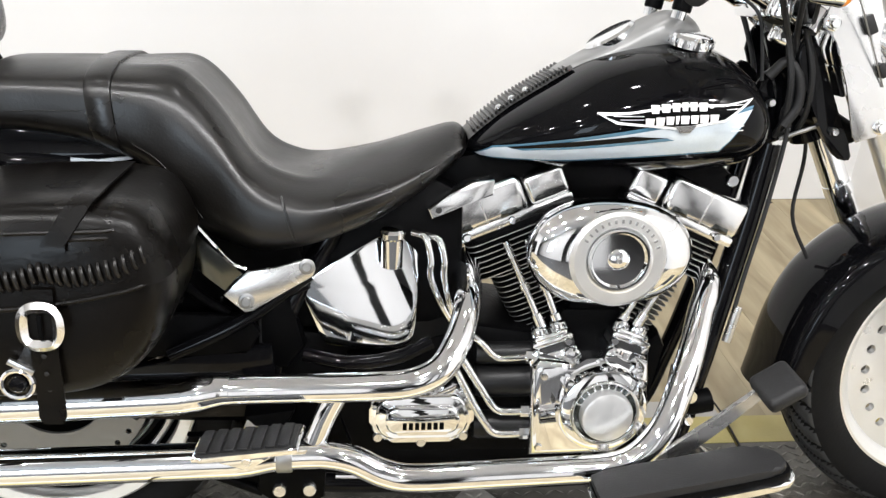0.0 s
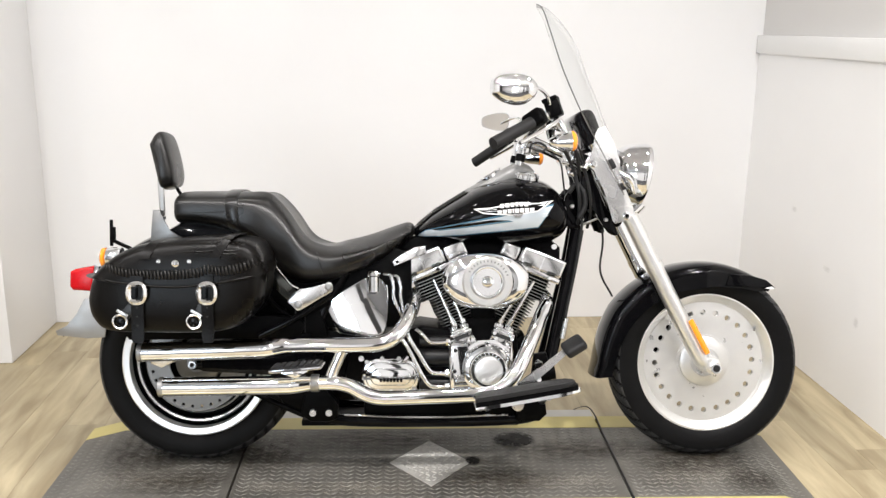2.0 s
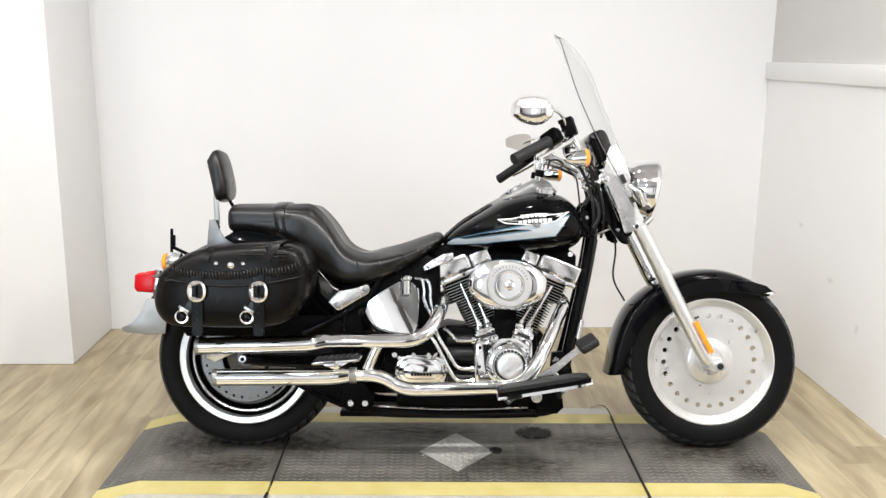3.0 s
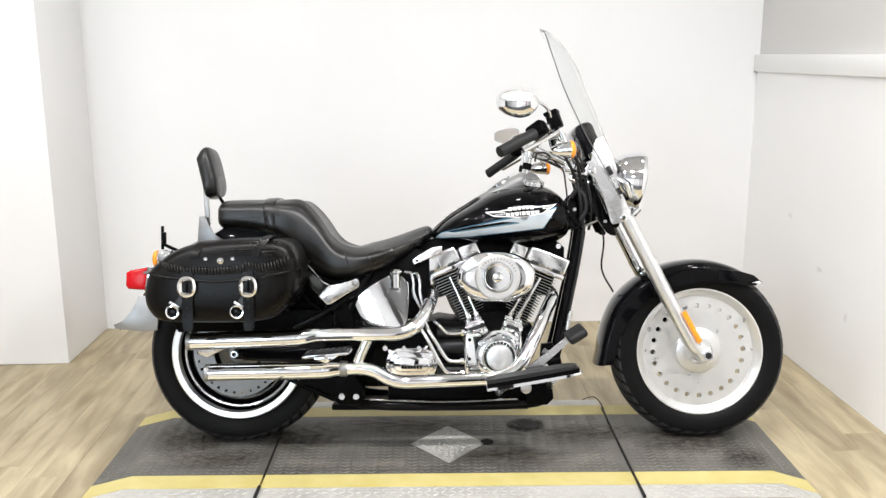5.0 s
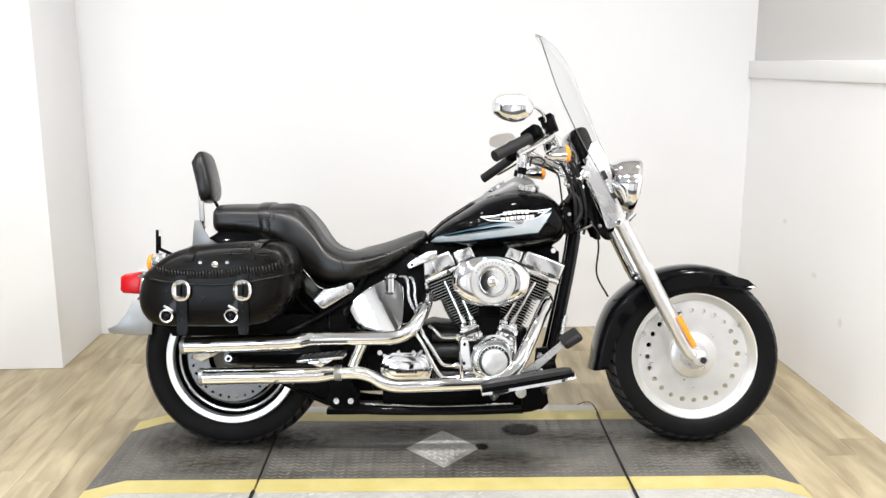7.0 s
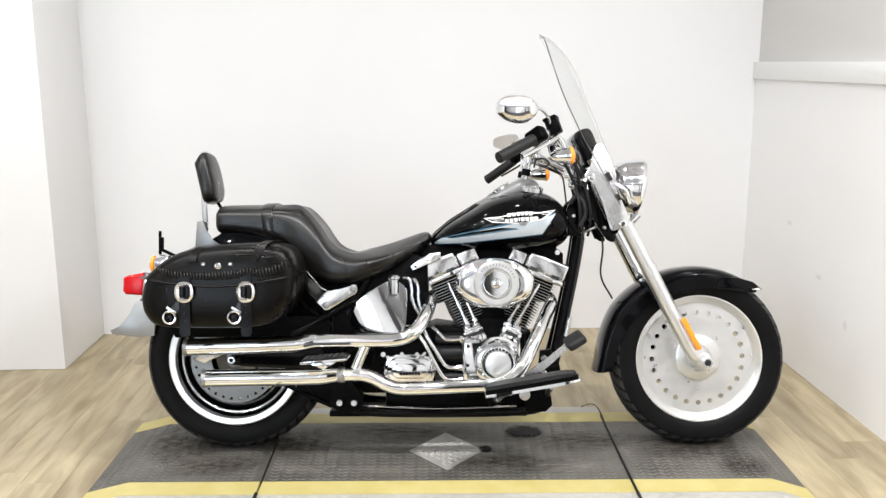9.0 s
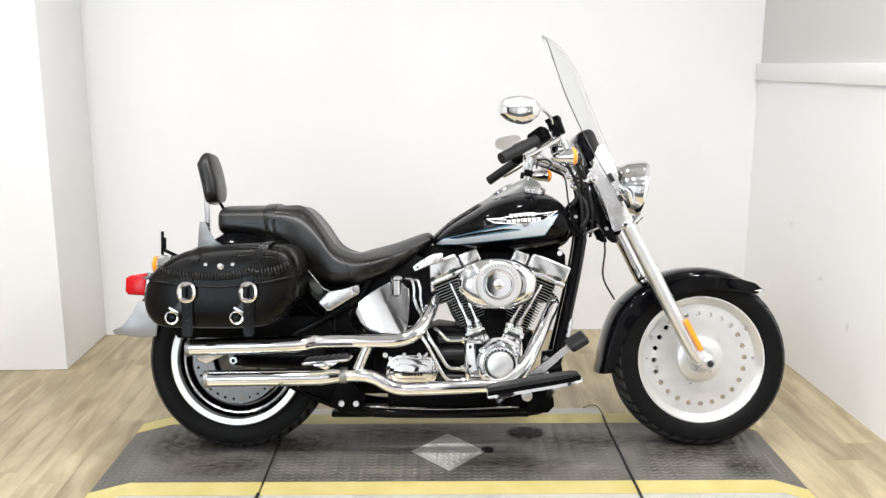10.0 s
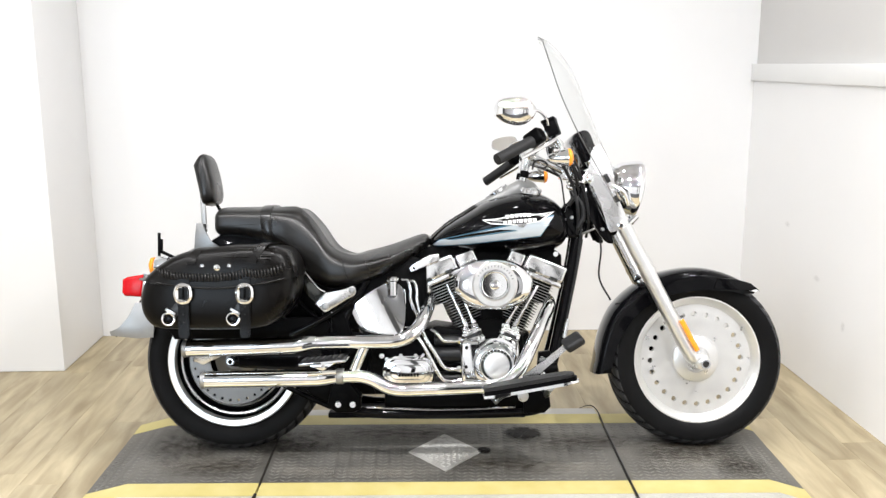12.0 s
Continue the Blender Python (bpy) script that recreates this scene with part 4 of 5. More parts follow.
for dx, dz in ((0.0, 0.0), (0.022, -0.004)):
    part("oil_line", tube([(-0.235 + dx, -0.13, 0.60 + dz), (-0.215 + dx, -0.145, 0.595 + dz), (-0.205 + dx, -0.15, 0.56), (-0.205 + dx, -0.15, 0.53), (-0.185 + dx * 0.6, -0.15, 0.48), (-0.165 + dx * 0.4, -0.145, 0.445)], 0.0055, 10), CHROME, bike)
part("tank_band", tube([(-0.41, -0.15, 0.395), (-0.34, -0.17, 0.388), (-0.26, -0.16, 0.392), (-0.20, -0.15, 0.415)], 0.012, 12), BLACK, bike)

# engine
CRANK = Vector((0.080, 0, 0.300))
engine = part("crankcase", join(slab([(-0.02, 0.20), (0.17, 0.20), (0.20, 0.27), (0.19, 0.40), (0.13, 0.46), (0.03, 0.46), (-0.03, 0.40), (-0.04, 0.27)], -0.115, 0.12, 0.012),
                                slab([(-0.33, 0.195), (-0.02, 0.19), (-0.02, 0.42), (-0.12, 0.435), (-0.20, 0.40), (-0.34, 0.38), (-0.36, 0.28)], -0.125, 0.12, 0.012)), POWDER, bike, "black engine case")
part("oil_pan", box(-0.30, 0.22, -0.10, 0.10, 0.14, 0.20, 0.01), POWDER, engine)
for z, r in ((0.385, 0.020), (0.335, 0.030), (0.250, 0.026)):
    part("starter_barrel", at(lathe([(0.002, -0.062), (r * 0.9, -0.060), (r, -0.052), (r, 0.06)], 24, axis="X"), -0.062, -0.128, z), SATIN_BLACK, engine)


def cylinder(lean, name):
    """One finned barrel with its head and rocker box, leaning by so many degrees."""
    m = Matrix.Translation(CRANK) @ Matrix.Rotation(radians(lean), 4, "Y")
    barrel = part(name, turn(join(box(-0.064, 0.064, -0.078, 0.078, 0.12, 0.28, 0.02), box(-0.096, 0.096, -0.09, 0.09, 0.258, 0.36, 0.02)), m), POWDER, bike, "black finned engine cylinder")
    for k in range(20):
        h = 0.132 + 0.0101 * k
        wide = 0.070 + 0.010 * min(1, k / 8) if k < 13 else 0.104
        deep = 0.092 if k < 13 else 0.102
        bm = box(-wide, wide, -deep, deep, h, h + 0.0019)
        bmesh.ops.bevel(bm, geom=[e for e in bm.edges if abs(e.verts[0].co.z - e.verts[1].co.z) > 1e-4], offset=0.022, segments=3, affect="EDGES", profile=0.5)
        for f in bm.faces:
            f.material_index = 1 if abs(f.normal.z) < 0.5 else 0
        turn(bm, m)
        part("fin", bm, (POWDER, STEEL), barrel)
    a, c = (-0.130, 0.096) if lean < 0 else (-0.090, 0.124)
    split = a + 0.152 if lean < 0 else c - 0.152
    long, short = ((a, split - 0.002), (split + 0.002, c)) if lean < 0 else ((split + 0.002, c), (a, split - 0.002))
    part("rocker_base", turn(box(a, c, -0.092, 0.085, 0.334, 0.352, 0.004, 2), m), POLISHED, barrel)
    part("rocker_box", turn(box(*long, -0.096, 0.085, 0.350, 0.414, 0.011, 4), m), POLISHED, barrel, "smooth chrome rocker box")
    part("rocker_step", turn(box(*short, -0.088, 0.078, 0.350, 0.402, 0.009, 4), m), POLISHED, barrel)
    middle = (long[0] + long[1]) / 2
    part("rocker_seam", turn(box(middle - 0.0012, middle + 0.0012, -0.0972, -0.088, 0.352, 0.408, 0.0006), m), SATIN, barrel)
    for x in (middle - 0.042, middle + 0.040):
        part("rocker_notch", turn(box(x - 0.016, x + 0.016, -0.0965, -0.088, 0.352, 0.366, 0.003), m), DARK_CHROME, barrel)
        part("rocker_bolt", turn(bolt(x, -0.096, 0.344, 0.007, 0.006), m), CHROME, barrel)
    return barrel


cylinder(-22.5, "rear_cylinder")
cylinder(22.5, "front_cylinder")
for base, tops in (((0.005, 0.432), ((-0.078, 0.580), (-0.042, 0.585))), ((0.140, 0.432), ((0.205, 0.570), (0.240, 0.575)))):
    for i, (tx, tz) in enumerate(tops):
        bx, bz = base[0] + 0.016 * (i - 0.5) * 2, base[1]
        a, b = Vector((bx, -0.128, bz)), Vector((tx, -0.112, tz))
        part("pushrod_tube", join(tube([a, b], 0.0066, 12, 1, True), tube([a, a.lerp(b, 0.16)], 0.0105, 12, 1, True), tube([a.lerp(b, 0.45), a.lerp(b, 0.52)], 0.010, 12, 1, True)), CHROME, engine)
    s = -1 if base[0] < 0.05 else 1
    block = part("lifter_block", at(join(box(-0.036, 0.036, -0.025, 0.024, -0.004, 0.008, 0.004, 3), box(-0.030, 0.030, -0.021, 0.020, 0.004, 0.016, 0.005, 3)), base[0] + 0.002, -0.128, base[1] - 0.020, 0, s * 20), CHROME, engine, "chrome lifter block")
    part("block_gasket", at(box(-0.035, 0.035, -0.024, 0.024, -0.015, -0.003, 0.002), base[0] + 0.002, -0.128, base[1] - 0.020, 0, s * 20), DARK, block)
    part("block_base", at(join(box(-0.037, 0.037, -0.028, 0.024, -0.040, -0.014, 0.006, 3), at(lathe([(0.016, 0.02), (0.016, -0.006), (0.012, -0.010), (0.002, -0.011)], 20), s * -0.022, -0.028, -0.030), at(lathe([(0.014, 0.02), (0.014, -0.006), (0.010, -0.010), (0.002, -0.011)], 20), s * 0.022, -0.028, -0.034)), base[0] + 0.002, -0.132, base[1] - 0.020, 0, s * 20), CHROME, block)
    for k, dx in enumerate((-0.016, 0.016)):
        part("lifter_cap", at(lathe([(0.0125, 0.0), (0.0135, 0.003), (0.0135, 0.016), (0.011, 0.020), (0.006, 0.022)], 20, axis="Z"), base[0] + dx, -0.130, base[1] - 0.012 - s * dx * 0.36, 0, s * 20), CHROME, block)
        for r in range(5):
            w = radians(-90 + (r - 2) * 32)
            part("cap_rib", at(box(-0.0014 + 0.0135 * math.cos(w), 0.0014 + 0.0135 * math.cos(w), -0.0014 + 0.0135 * math.sin(w), 0.0014 + 0.0135 * math.sin(w), 0.003, 0.016), base[0] + dx, -0.130, base[1] - 0.012 - s * dx * 0.36, 0, s * 20), CHROME, block)
    for dx in (-0.027, 0.027):
        part("block_bolt", bolt(base[0] + dx, -0.150, base[1] - 0.026 - s * dx * 0.36, 0.0075, 0.007), CHROME, block)

cam_cover = part("cam_cover", slab([(-0.03, 0.212), (0.12, 0.212), (0.150, 0.235), (0.168, 0.29), (0.172, 0.35), (0.168, 0.384), (0.145, 0.395), (0.115, 0.383), (0.055, 0.380), (0.030, 0.392), (-0.02, 0.393), (-0.034, 0.378)], -0.184, -0.10, 0.016, 4), CHROME, engine, "chrome cam cover")
NOSE = (0.089, 0.309)
part("cover_boss", at(lathe([(0.082, 0.02), (0.078, -0.012), (0.073, -0.022), (0.064, -0.026), (0.04, -0.026)], 56), NOSE[0], -0.184, NOSE[1]), CHROME, cam_cover)
part("cover_shade_ring", at(lathe([(0.043, 0.004), (0.0435, -0.0265), (0.053, -0.0268), (0.055, -0.024)], 48), NOSE[0], -0.184, NOSE[1]), DARK_CHROME, cam_cover)
part("cover_ring", at(lathe([(0.054, 0.004), (0.0545, -0.004), (0.057, -0.006), (0.0595, -0.003), (0.060, 0.004)], 48), NOSE[0], -0.209, NOSE[1]), CHROME, cam_cover)
part("points_cover", at(lathe([(0.0445, 0.0), (0.0445, -0.014), (0.0425, -0.019), (0.038, -0.0205), (0.002, -0.0225)], 48), NOSE[0], -0.209, NOSE[1]), BRUSHED, cam_cover, "round brushed ignition cover")
for k in range(9):
    part("cover_fin", at(box(-0.0016, 0.0016, -0.0035, 0.004, 0.045, 0.0545, 0.0008), NOSE[0], -0.2105, NOSE[1], 0, -68 + 14 * k), CHROME, cam_cover)
for a in (38, 90, 142):
    part("cover_lobe", at(lathe([(0.0125, 0.01), (0.0125, -0.010), (0.010, -0.014), (0.002, -0.015)], 20), NOSE[0] + 0.074 * math.cos(radians(a)), -0.190, NOSE[1] + 0.070 * math.sin(radians(a))), CHROME, cam_cover)
for x, z in ((-0.014, 0.232), (-0.014, 0.30), (-0.012, 0.366), (0.150, 0.366), (0.150, 0.315)):
    part("cover_screw", bolt(x, -0.180, z, 0.007, 0.008), CHROME, cam_cover)
part("front_case", join(slab([(0.16, 0.36), (0.21, 0.41), (0.225, 0.38), (0.20, 0.25), (0.15, 0.22)], -0.10, 0.05, 0.01), slab([(0.245, 0.34), (0.285, 0.345), (0.297, 0.30), (0.295, 0.24), (0.235, 0.24)], -0.11, -0.08, 0.006)), POWDER, bike)
for x, z, r in ((0.250, 0.318, 0.0145), (0.252, 0.272, 0.010), (0.305, 0.686, 0.011)):
    part("bolt", bolt(x, -0.165 if z < 0.5 else -0.10, z, r, 0.012), CHROME, bike)

# air cleaner
air = part("air_cleaner", at(rings([[(0.136 * k * math.copysign(abs(math.cos(a)) ** 0.88, math.cos(a)), y, 0.0885 * k * math.copysign(abs(math.sin(a)) ** 1.0, math.sin(a))) for a in np.linspace(0, 2 * math.pi, 72, endpoint=False)] for y, k in ((0.055, 0.90), (0.040, 0.97), (0.012, 1.0), (0.004, 0.995), (-0.003, 0.955), (-0.012, 0.87), (-0.018, 0.75), (-0.021, 0.60), (-0.022, 0.4), (-0.022, 0.15))]), 0.080, -0.195, 0.582), CHROME, bike, "oval chrome air cleaner cover", 50)
part("cover_ring", at(lathe([(0.078, 0.004), (0.078, -0.002), (0.072, -0.008), (0.055, -0.008), (0.050, -0.002), (0.050, 0.004)], 56, closed=True), 0.083, -0.219, 0.583), BRUSHED, air, "brushed ring on the air cleaner")
part("cover_dish", at(lathe([(0.050, -0.004), (0.048, -0.010), (0.045, -0.010), (0.040, 0.000), (0.030, 0.004), (0.022, 0.003), (0.018, -0.004), (0.012, -0.008), (0.002, -0.009)], 48), 0.083, -0.219, 0.583), CHROME, air)
part("dish_screw", bolt(0.083, -0.228, 0.583, 0.005, 0.003), SATIN, air)
for k in range(14):
    a = radians(20 + 10 * k)
    part("ring_bar", at(box(-0.0016, 0.0016, -0.0015, 0.001, 0.061, 0.067), 0.083, -0.2275, 0.583, 0, 90 - math.degrees(a)), STEEL, air)

# transmission cover and lines


def stadium(cx, cz, w, h, r, n=7):
    """An oblong with rounded corners, as an outline in x and z."""
    out = []
    for sx, sz, a0 in ((1, 1, 0), (-1, 1, 90), (-1, -1, 180), (1, -1, 270)):
        for k in range(n):
            a = radians(a0 + 90 * k / (n - 1))
            out.append((cx + sx * (w - r) + r * math.cos(a), cz + sz * (h - r) + r * math.sin(a)))
    return out


trans = part("transmission_cover", slab(stadium(-0.213, 0.280, 0.090, 0.052, 0.040), -0.150, -0.11, 0.007, 3), CHROME, bike, "chrome transmission side cover")
part("cover_step", slab(stadium(-0.213, 0.280, 0.079, 0.042, 0.034), -0.162, -0.148, 0.006, 3), CHROME, trans)
part("cover_panel", slab(stadium(-0.213, 0.279, 0.063, 0.026, 0.022), -0.172, -0.158, 0.006, 3), CHROME, trans)
for i in range(7):
    part("cover_bar", box(-0.247 + i * 0.0105, -0.240 + i * 0.0105, -0.1735, -0.170, 0.264, 0.276), POWDER, trans)
for x, z in ((-0.288, 0.322), (-0.140, 0.322), (-0.288, 0.238), (-0.140, 0.238), (-0.240, 0.334), (-0.188, 0.334), (-0.213, 0.227)):
    part("cover_bolt", bolt(x, -0.140, z, 0.009, 0.012), SATIN, trans)
part("clutch_arm", slab([(-0.235, 0.32), (-0.19, 0.32), (-0.165, 0.345), (-0.155, 0.342), (-0.16, 0.325), (-0.19, 0.31)], -0.16, -0.14, 0.004), CHROME, trans)
part("bolt", bolt(-0.306, -0.13, 0.332, 0.011, 0.012), SATIN, bike)
for pts, r in (([(-0.165, -0.15, 0.42), (-0.150, -0.155, 0.39), (-0.115, -0.16, 0.335), (-0.090, -0.16, 0.297), (-0.065, -0.16, 0.289), (-0.020, -0.155, 0.289)], 0.0075), ([(-0.180, -0.15, 0.40), (-0.155, -0.155, 0.36), (-0.115, -0.16, 0.285), (-0.092, -0.16, 0.252), (-0.065, -0.16, 0.246), (-0.020, -0.155, 0.246)], 0.0075), ([(-0.135, -0.14, 0.425), (-0.115, -0.15, 0.412), (-0.095, -0.15, 0.39), (-0.075, -0.15, 0.384), (-0.015, -0.145, 0.386)], 0.0065)):
    line = part("oil_line", tube(pts, r, 10), CHROME, bike, "bent chrome oil line")
    e = Vector(pts[-1])
    part("fitting", join(at(lathe([(0.012, -0.02), (0.012, 0.008), (0.009, 0.012)], 6, axis="X"), e.x - 0.004, e.y, e.z), at(lathe([(0.010, 0.004), (0.010, 0.024)], 12, axis="X"), e.x - 0.004, e.y, e.z)), CHROME, line)

# exhaust
upper = part("exhaust_pipe", tube([(-0.10, -0.02, 0.535), (-0.130, -0.06, 0.532), (-0.139, -0.12, 0.518), (-0.149, -0.19, 0.492), (-0.168, -0.240, 0.456), (-0.198, -0.272, 0.422), (-0.245, -0.278, 0.402), (-0.31, -0.28, 0.398), (-0.40, -0.28, 0.397), (-0.50, -0.28, 0.396), (-0.535, -0.28, 0.394)], 0.0225, 24, 8), CHROME, bike, "chrome upper exhaust pipe")
part("muffler", tube([(-0.515, -0.28, 0.397), (-0.535, -0.28, 0.396), (-0.575, -0.281, 0.3905), (-0.60, -0.281, 0.388), (-0.75, -0.282, 0.383), (-0.955, -0.283, 0.3775)], [0.0245, 0.0245, 0.0262, 0.0285, 0.0285, 0.0285, 0.0285, 0.0285, 0.0285, 0.0285], 28, 6), CHROME, upper, "long chrome muffler")
part("muffler_end", at(lathe([(0.0288, 0.0), (0.0293, 0.002), (0.0293, 0.012), (0.0288, 0.014)], 28, axis="X", closed=False), -0.9555, -0.283, 0.3775), STEEL, upper)
part("muffler_bore", at(lathe([(0.0255, -0.0012), (0.0255, 0.0)], 24, axis="X"), -0.9562, -0.283, 0.3775), DARK, upper)
lower = part("exhaust_pipe", tube([(0.255, -0.03, 0.535), (0.280, -0.07, 0.522), (0.279, -0.12, 0.503), (0.258, -0.155, 0.468), (0.232, -0.200, 0.425), (0.203, -0.240, 0.374), (0.170, -0.270, 0.315), (0.130, -0.28, 0.270), (0.085, -0.28, 0.250), (0.0, -0.28, 0.245), (-0.12, -0.28, 0.241), (-0.235, -0.28, 0.238), (-0.285, -0.28, 0.249), (-0.33, -0.28, 0.273), (-0.375, -0.28, 0.284), (-0.43, -0.28, 0.284), (-0.47, -0.28, 0.283)], 0.0225, 24, 8), CHROME, bike, "chrome lower exhaust pipe")
part("muffler", tube([(-0.44, -0.28, 0.284), (-0.46, -0.28, 0.284), (-0.50, -0.281, 0.280), (-0.53, -0.281, 0.278), (-0.70, -0.282, 0.276), (-0.895, -0.283, 0.2735)], [0.0245, 0.0245, 0.0262, 0.0285, 0.0285, 0.0285, 0.0285, 0.0285, 0.0285, 0.0285], 28, 6), CHROME, lower, "long chrome muffler")
part("muffler_end", at(lathe([(0.0288, 0.0), (0.0293, 0.002), (0.0293, 0.012), (0.0288, 0.014)], 28, axis="X"), -0.8955, -0.283, 0.2735), STEEL, lower)
part("muffler_bore", at(lathe([(0.0255, -0.0012), (0.0255, 0.0)], 24, axis="X"), -0.8962, -0.283, 0.2735), DARK, lower)
part("crossover", tube([(-0.395, -0.272, 0.29), (-0.378, -0.27, 0.335), (-0.355, -0.27, 0.385)], 0.018, 18), CHROME, bike, "chrome pipe joining both exhausts")
part("clamp", at(lathe([(0.0255, -0.012), (0.0265, -0.010), (0.0265, 0.010), (0.0255, 0.012)], 24, axis="X"), -0.436, -0.28, 0.284), STEEL, bike)

# foot controls
PLAN = [(-0.156, -0.030), (-0.146, -0.044), (-0.06, -0.047), (0.09, -0.047), (0.132, -0.038), (0.155, -0.016), (0.157, 0.018), (0.142, 0.036), (0.10, 0.043), (-0.05, 0.046), (-0.146, 0.043), (-0.157, 0.034)]
board = part("floorboard", at(slab(PLAN, -0.019, -0.009, 0.003, 3, 3), 0.189, -0.354, 0.269, 90, -9.5), CHROME, bike, "chrome floorboard with a black rubber mat")
part("board_core", at(slab([(x * 0.97, w * 0.92) for x, w in PLAN], -0.010, 0.004, 0.002, 2, 3), 0.188, -0.354, 0.269, 90, -9.5), POWDER, board)
part("board_mat", at(slab([(x * 0.94, w * 0.88) for x, w in PLAN], 0.002, 0.016, 0.005, 3, 3), 0.186, -0.354, 0.269, 90, -9.5), RUBBER, board, "black rubber mat")
part("board_bracket", join(tube([(0.12, -0.33, 0.235), (0.10, -0.20, 0.20), (0.09, -0.12, 0.17)], 0.013), at(lathe([(0.002, -0.02), (0.018, -0.018), (0.02, 0.0), (0.018, 0.02)], 20), 0.175, -0.25, 0.212), tube([(0.26, -0.32, 0.25), (0.27, -0.19, 0.22), (0.27, -0.12, 0.19)], 0.012)), SATIN, board)
brake = part("brake_pedal", join(rings([[(x + dx * w, y, z + dz * w) for dx, dz, y in ((-0.5, 0.5, -0.292), (0.5, -0.5, -0.292), (0.5, -0.5, -0.282), (-0.5, 0.5, -0.282))] for x, z, w in ((0.150, 0.252, 0.016), (0.20, 0.288, 0.020), (0.26, 0.335, 0.016), (0.318, 0.384, 0.012))]), tube([(0.17, -0.285, 0.262), (0.175, -0.15, 0.25)], 0.012)), SATIN, bike, "polished brake pedal arm")
part("pedal_pad", at(box(-0.034, 0.034, -0.036, 0.036, -0.014, 0.015, 0.011, 3), 0.337, -0.300, 0.398, 18, -32), RUBBER, brake, "black rubber brake pedal pad")
part("pedal_rod", tube([(0.25, -0.12, 0.275), (0.31, -0.12, 0.285)], 0.022, 16), POWDER, brake)
PEG = (-0.480, -0.330, 0.350, 4, -5)
PEG_PLAN = [(-0.080, 0.046), (-0.066, 0.052), (0.056, 0.052), (0.068, 0.044), (0.074, -0.004), (0.066, -0.011), (-0.058, -0.011), (-0.072, -0.004)]
peg = part("passenger_board", at(at(slab(PEG_PLAN, -0.008, 0.000, 0.002, 2, 2), 0, 0, 0, 90), *PEG), CHROME, bike, "folding chrome passenger footboard with a ribbed rubber pad")
part("board_pad", at(at(slab([(x * 0.95, w * 0.93 + 0.0015) for x, w in PEG_PLAN], -0.001, 0.004, 0.0015, 2, 2), 0, 0, 0, 90), *PEG), RUBBER, peg, "black rubber pad")
for i in range(7):
    part("pad_rib", at(at(box(-0.0078, 0.0078, -0.0485, 0.008, 0.003, 0.0085, 0.0025), -0.059 + 0.0192 * i, 0, 0, 0, 0, -7), *PEG), RUBBER, peg)
part("board_web", at(slab([(-0.058, -0.004), (0.050, -0.004), (0.026, -0.012), (0.006, -0.024), (-0.004, -0.030), (-0.016, -0.026), (-0.038, -0.014)], -0.049, -0.041, 0.002, 2), *PEG), CHROME, peg)
part("web_boss", at(bolt(-0.004, -0.049, -0.014, 0.007, 0.004), *PEG), SATIN, peg)
part("peg_mount", slab([(-0.50, 0.335), (-0.42, 0.345), (-0.43, 0.325), (-0.46, 0.310), (-0.485, 0.318)], -0.25, -0.14, 0.005), POWDER, peg)

# fork, headlight, windshield
for side in (-1, 1):
    fork = part("fork_leg", join(tube([(0.805, side * 0.118, 0.315), (0.779, side * 0.118, 0.335), (0.70, side * 0.118, 0.482), (0.636, side * 0.118, 0.606), (0.545, side * 0.118, 0.784)], [0.020, 0.027, 0.027, 0.0262, 0.026, 0.026], 24),
                                 at(lathe([(0.0285, -0.012), (0.0285, 0.012)], 24, axis="Z"), 0.628, side * 0.118, 0.624, 0, -27), slab([(0.792, 0.34), (0.835, 0.33), (0.847, 0.30), (0.832, 0.278), (0.802, 0.282), (0.785, 0.31)], side * 0.118 - 0.022, side * 0.118 + 0.022, 0.006)), BRUSHED if side < 0 else CHROME, bike, "polished aluminium fork leg")
    part("upper_tube", tube([(0.56, side * 0.118, 0.754), (0.425, side * 0.118, 1.015)], 0.0195, 20, 1, True), CHROME, fork)
    part("reflector", at(box(-0.009, 0.009, -0.006, 0.002, -0.062, 0.062, 0.004, 3), 0.766, side * 0.118 + (-0.030 if side < 0 else 0.034), 0.402, 0, -28), AMBER, fork, "amber strip reflector")
    part("tin_cover", slab([(0.455, 1.066), (0.432, 1.058), (0.422, 1.035), (0.420, 1.005), (0.413, 0.975), (0.404, 0.955), (0.406, 0.942), (0.431, 0.922), (0.459, 0.854), (0.484, 0.770), (0.492, 0.760), (0.524, 0.770), (0.550, 0.792), (0.552, 0.802), (0.540, 0.835), (0.521, 0.875), (0.508, 0.897), (0.502, 0.925), (0.506, 0.954), (0.486, 1.013)], side * 0.140 - 0.002, side * 0.140 + 0.002, 0.001), SATIN, fork, "satin metal windshield bracket")
    for x, z in ((0.420, 0.949), (0.528, 0.786)):
        part("bracket_bolt", join(bolt(x, -0.142 if side < 0 else 0.148, z, 0.0125, 0.004), bolt(x, -0.146 if side < 0 else 0.148, z, 0.008, 0.006)), CHROME, fork)
part("front_axle", join(at(lathe([(0.010, -0.020), (0.016, -0.020), (0.018, -0.012), (0.018, 0.28)], 24), 0.822, -0.138, 0.302), at(lathe([(0.002, -0.012), (0.010, -0.012), (0.010, -0.02)], 12), 0.822, -0.138, 0.302)), CHROME, bike)
part("axle_bore", bolt(0.822, -0.1575, 0.302, 0.0115, 0.0015), DARK, bike)
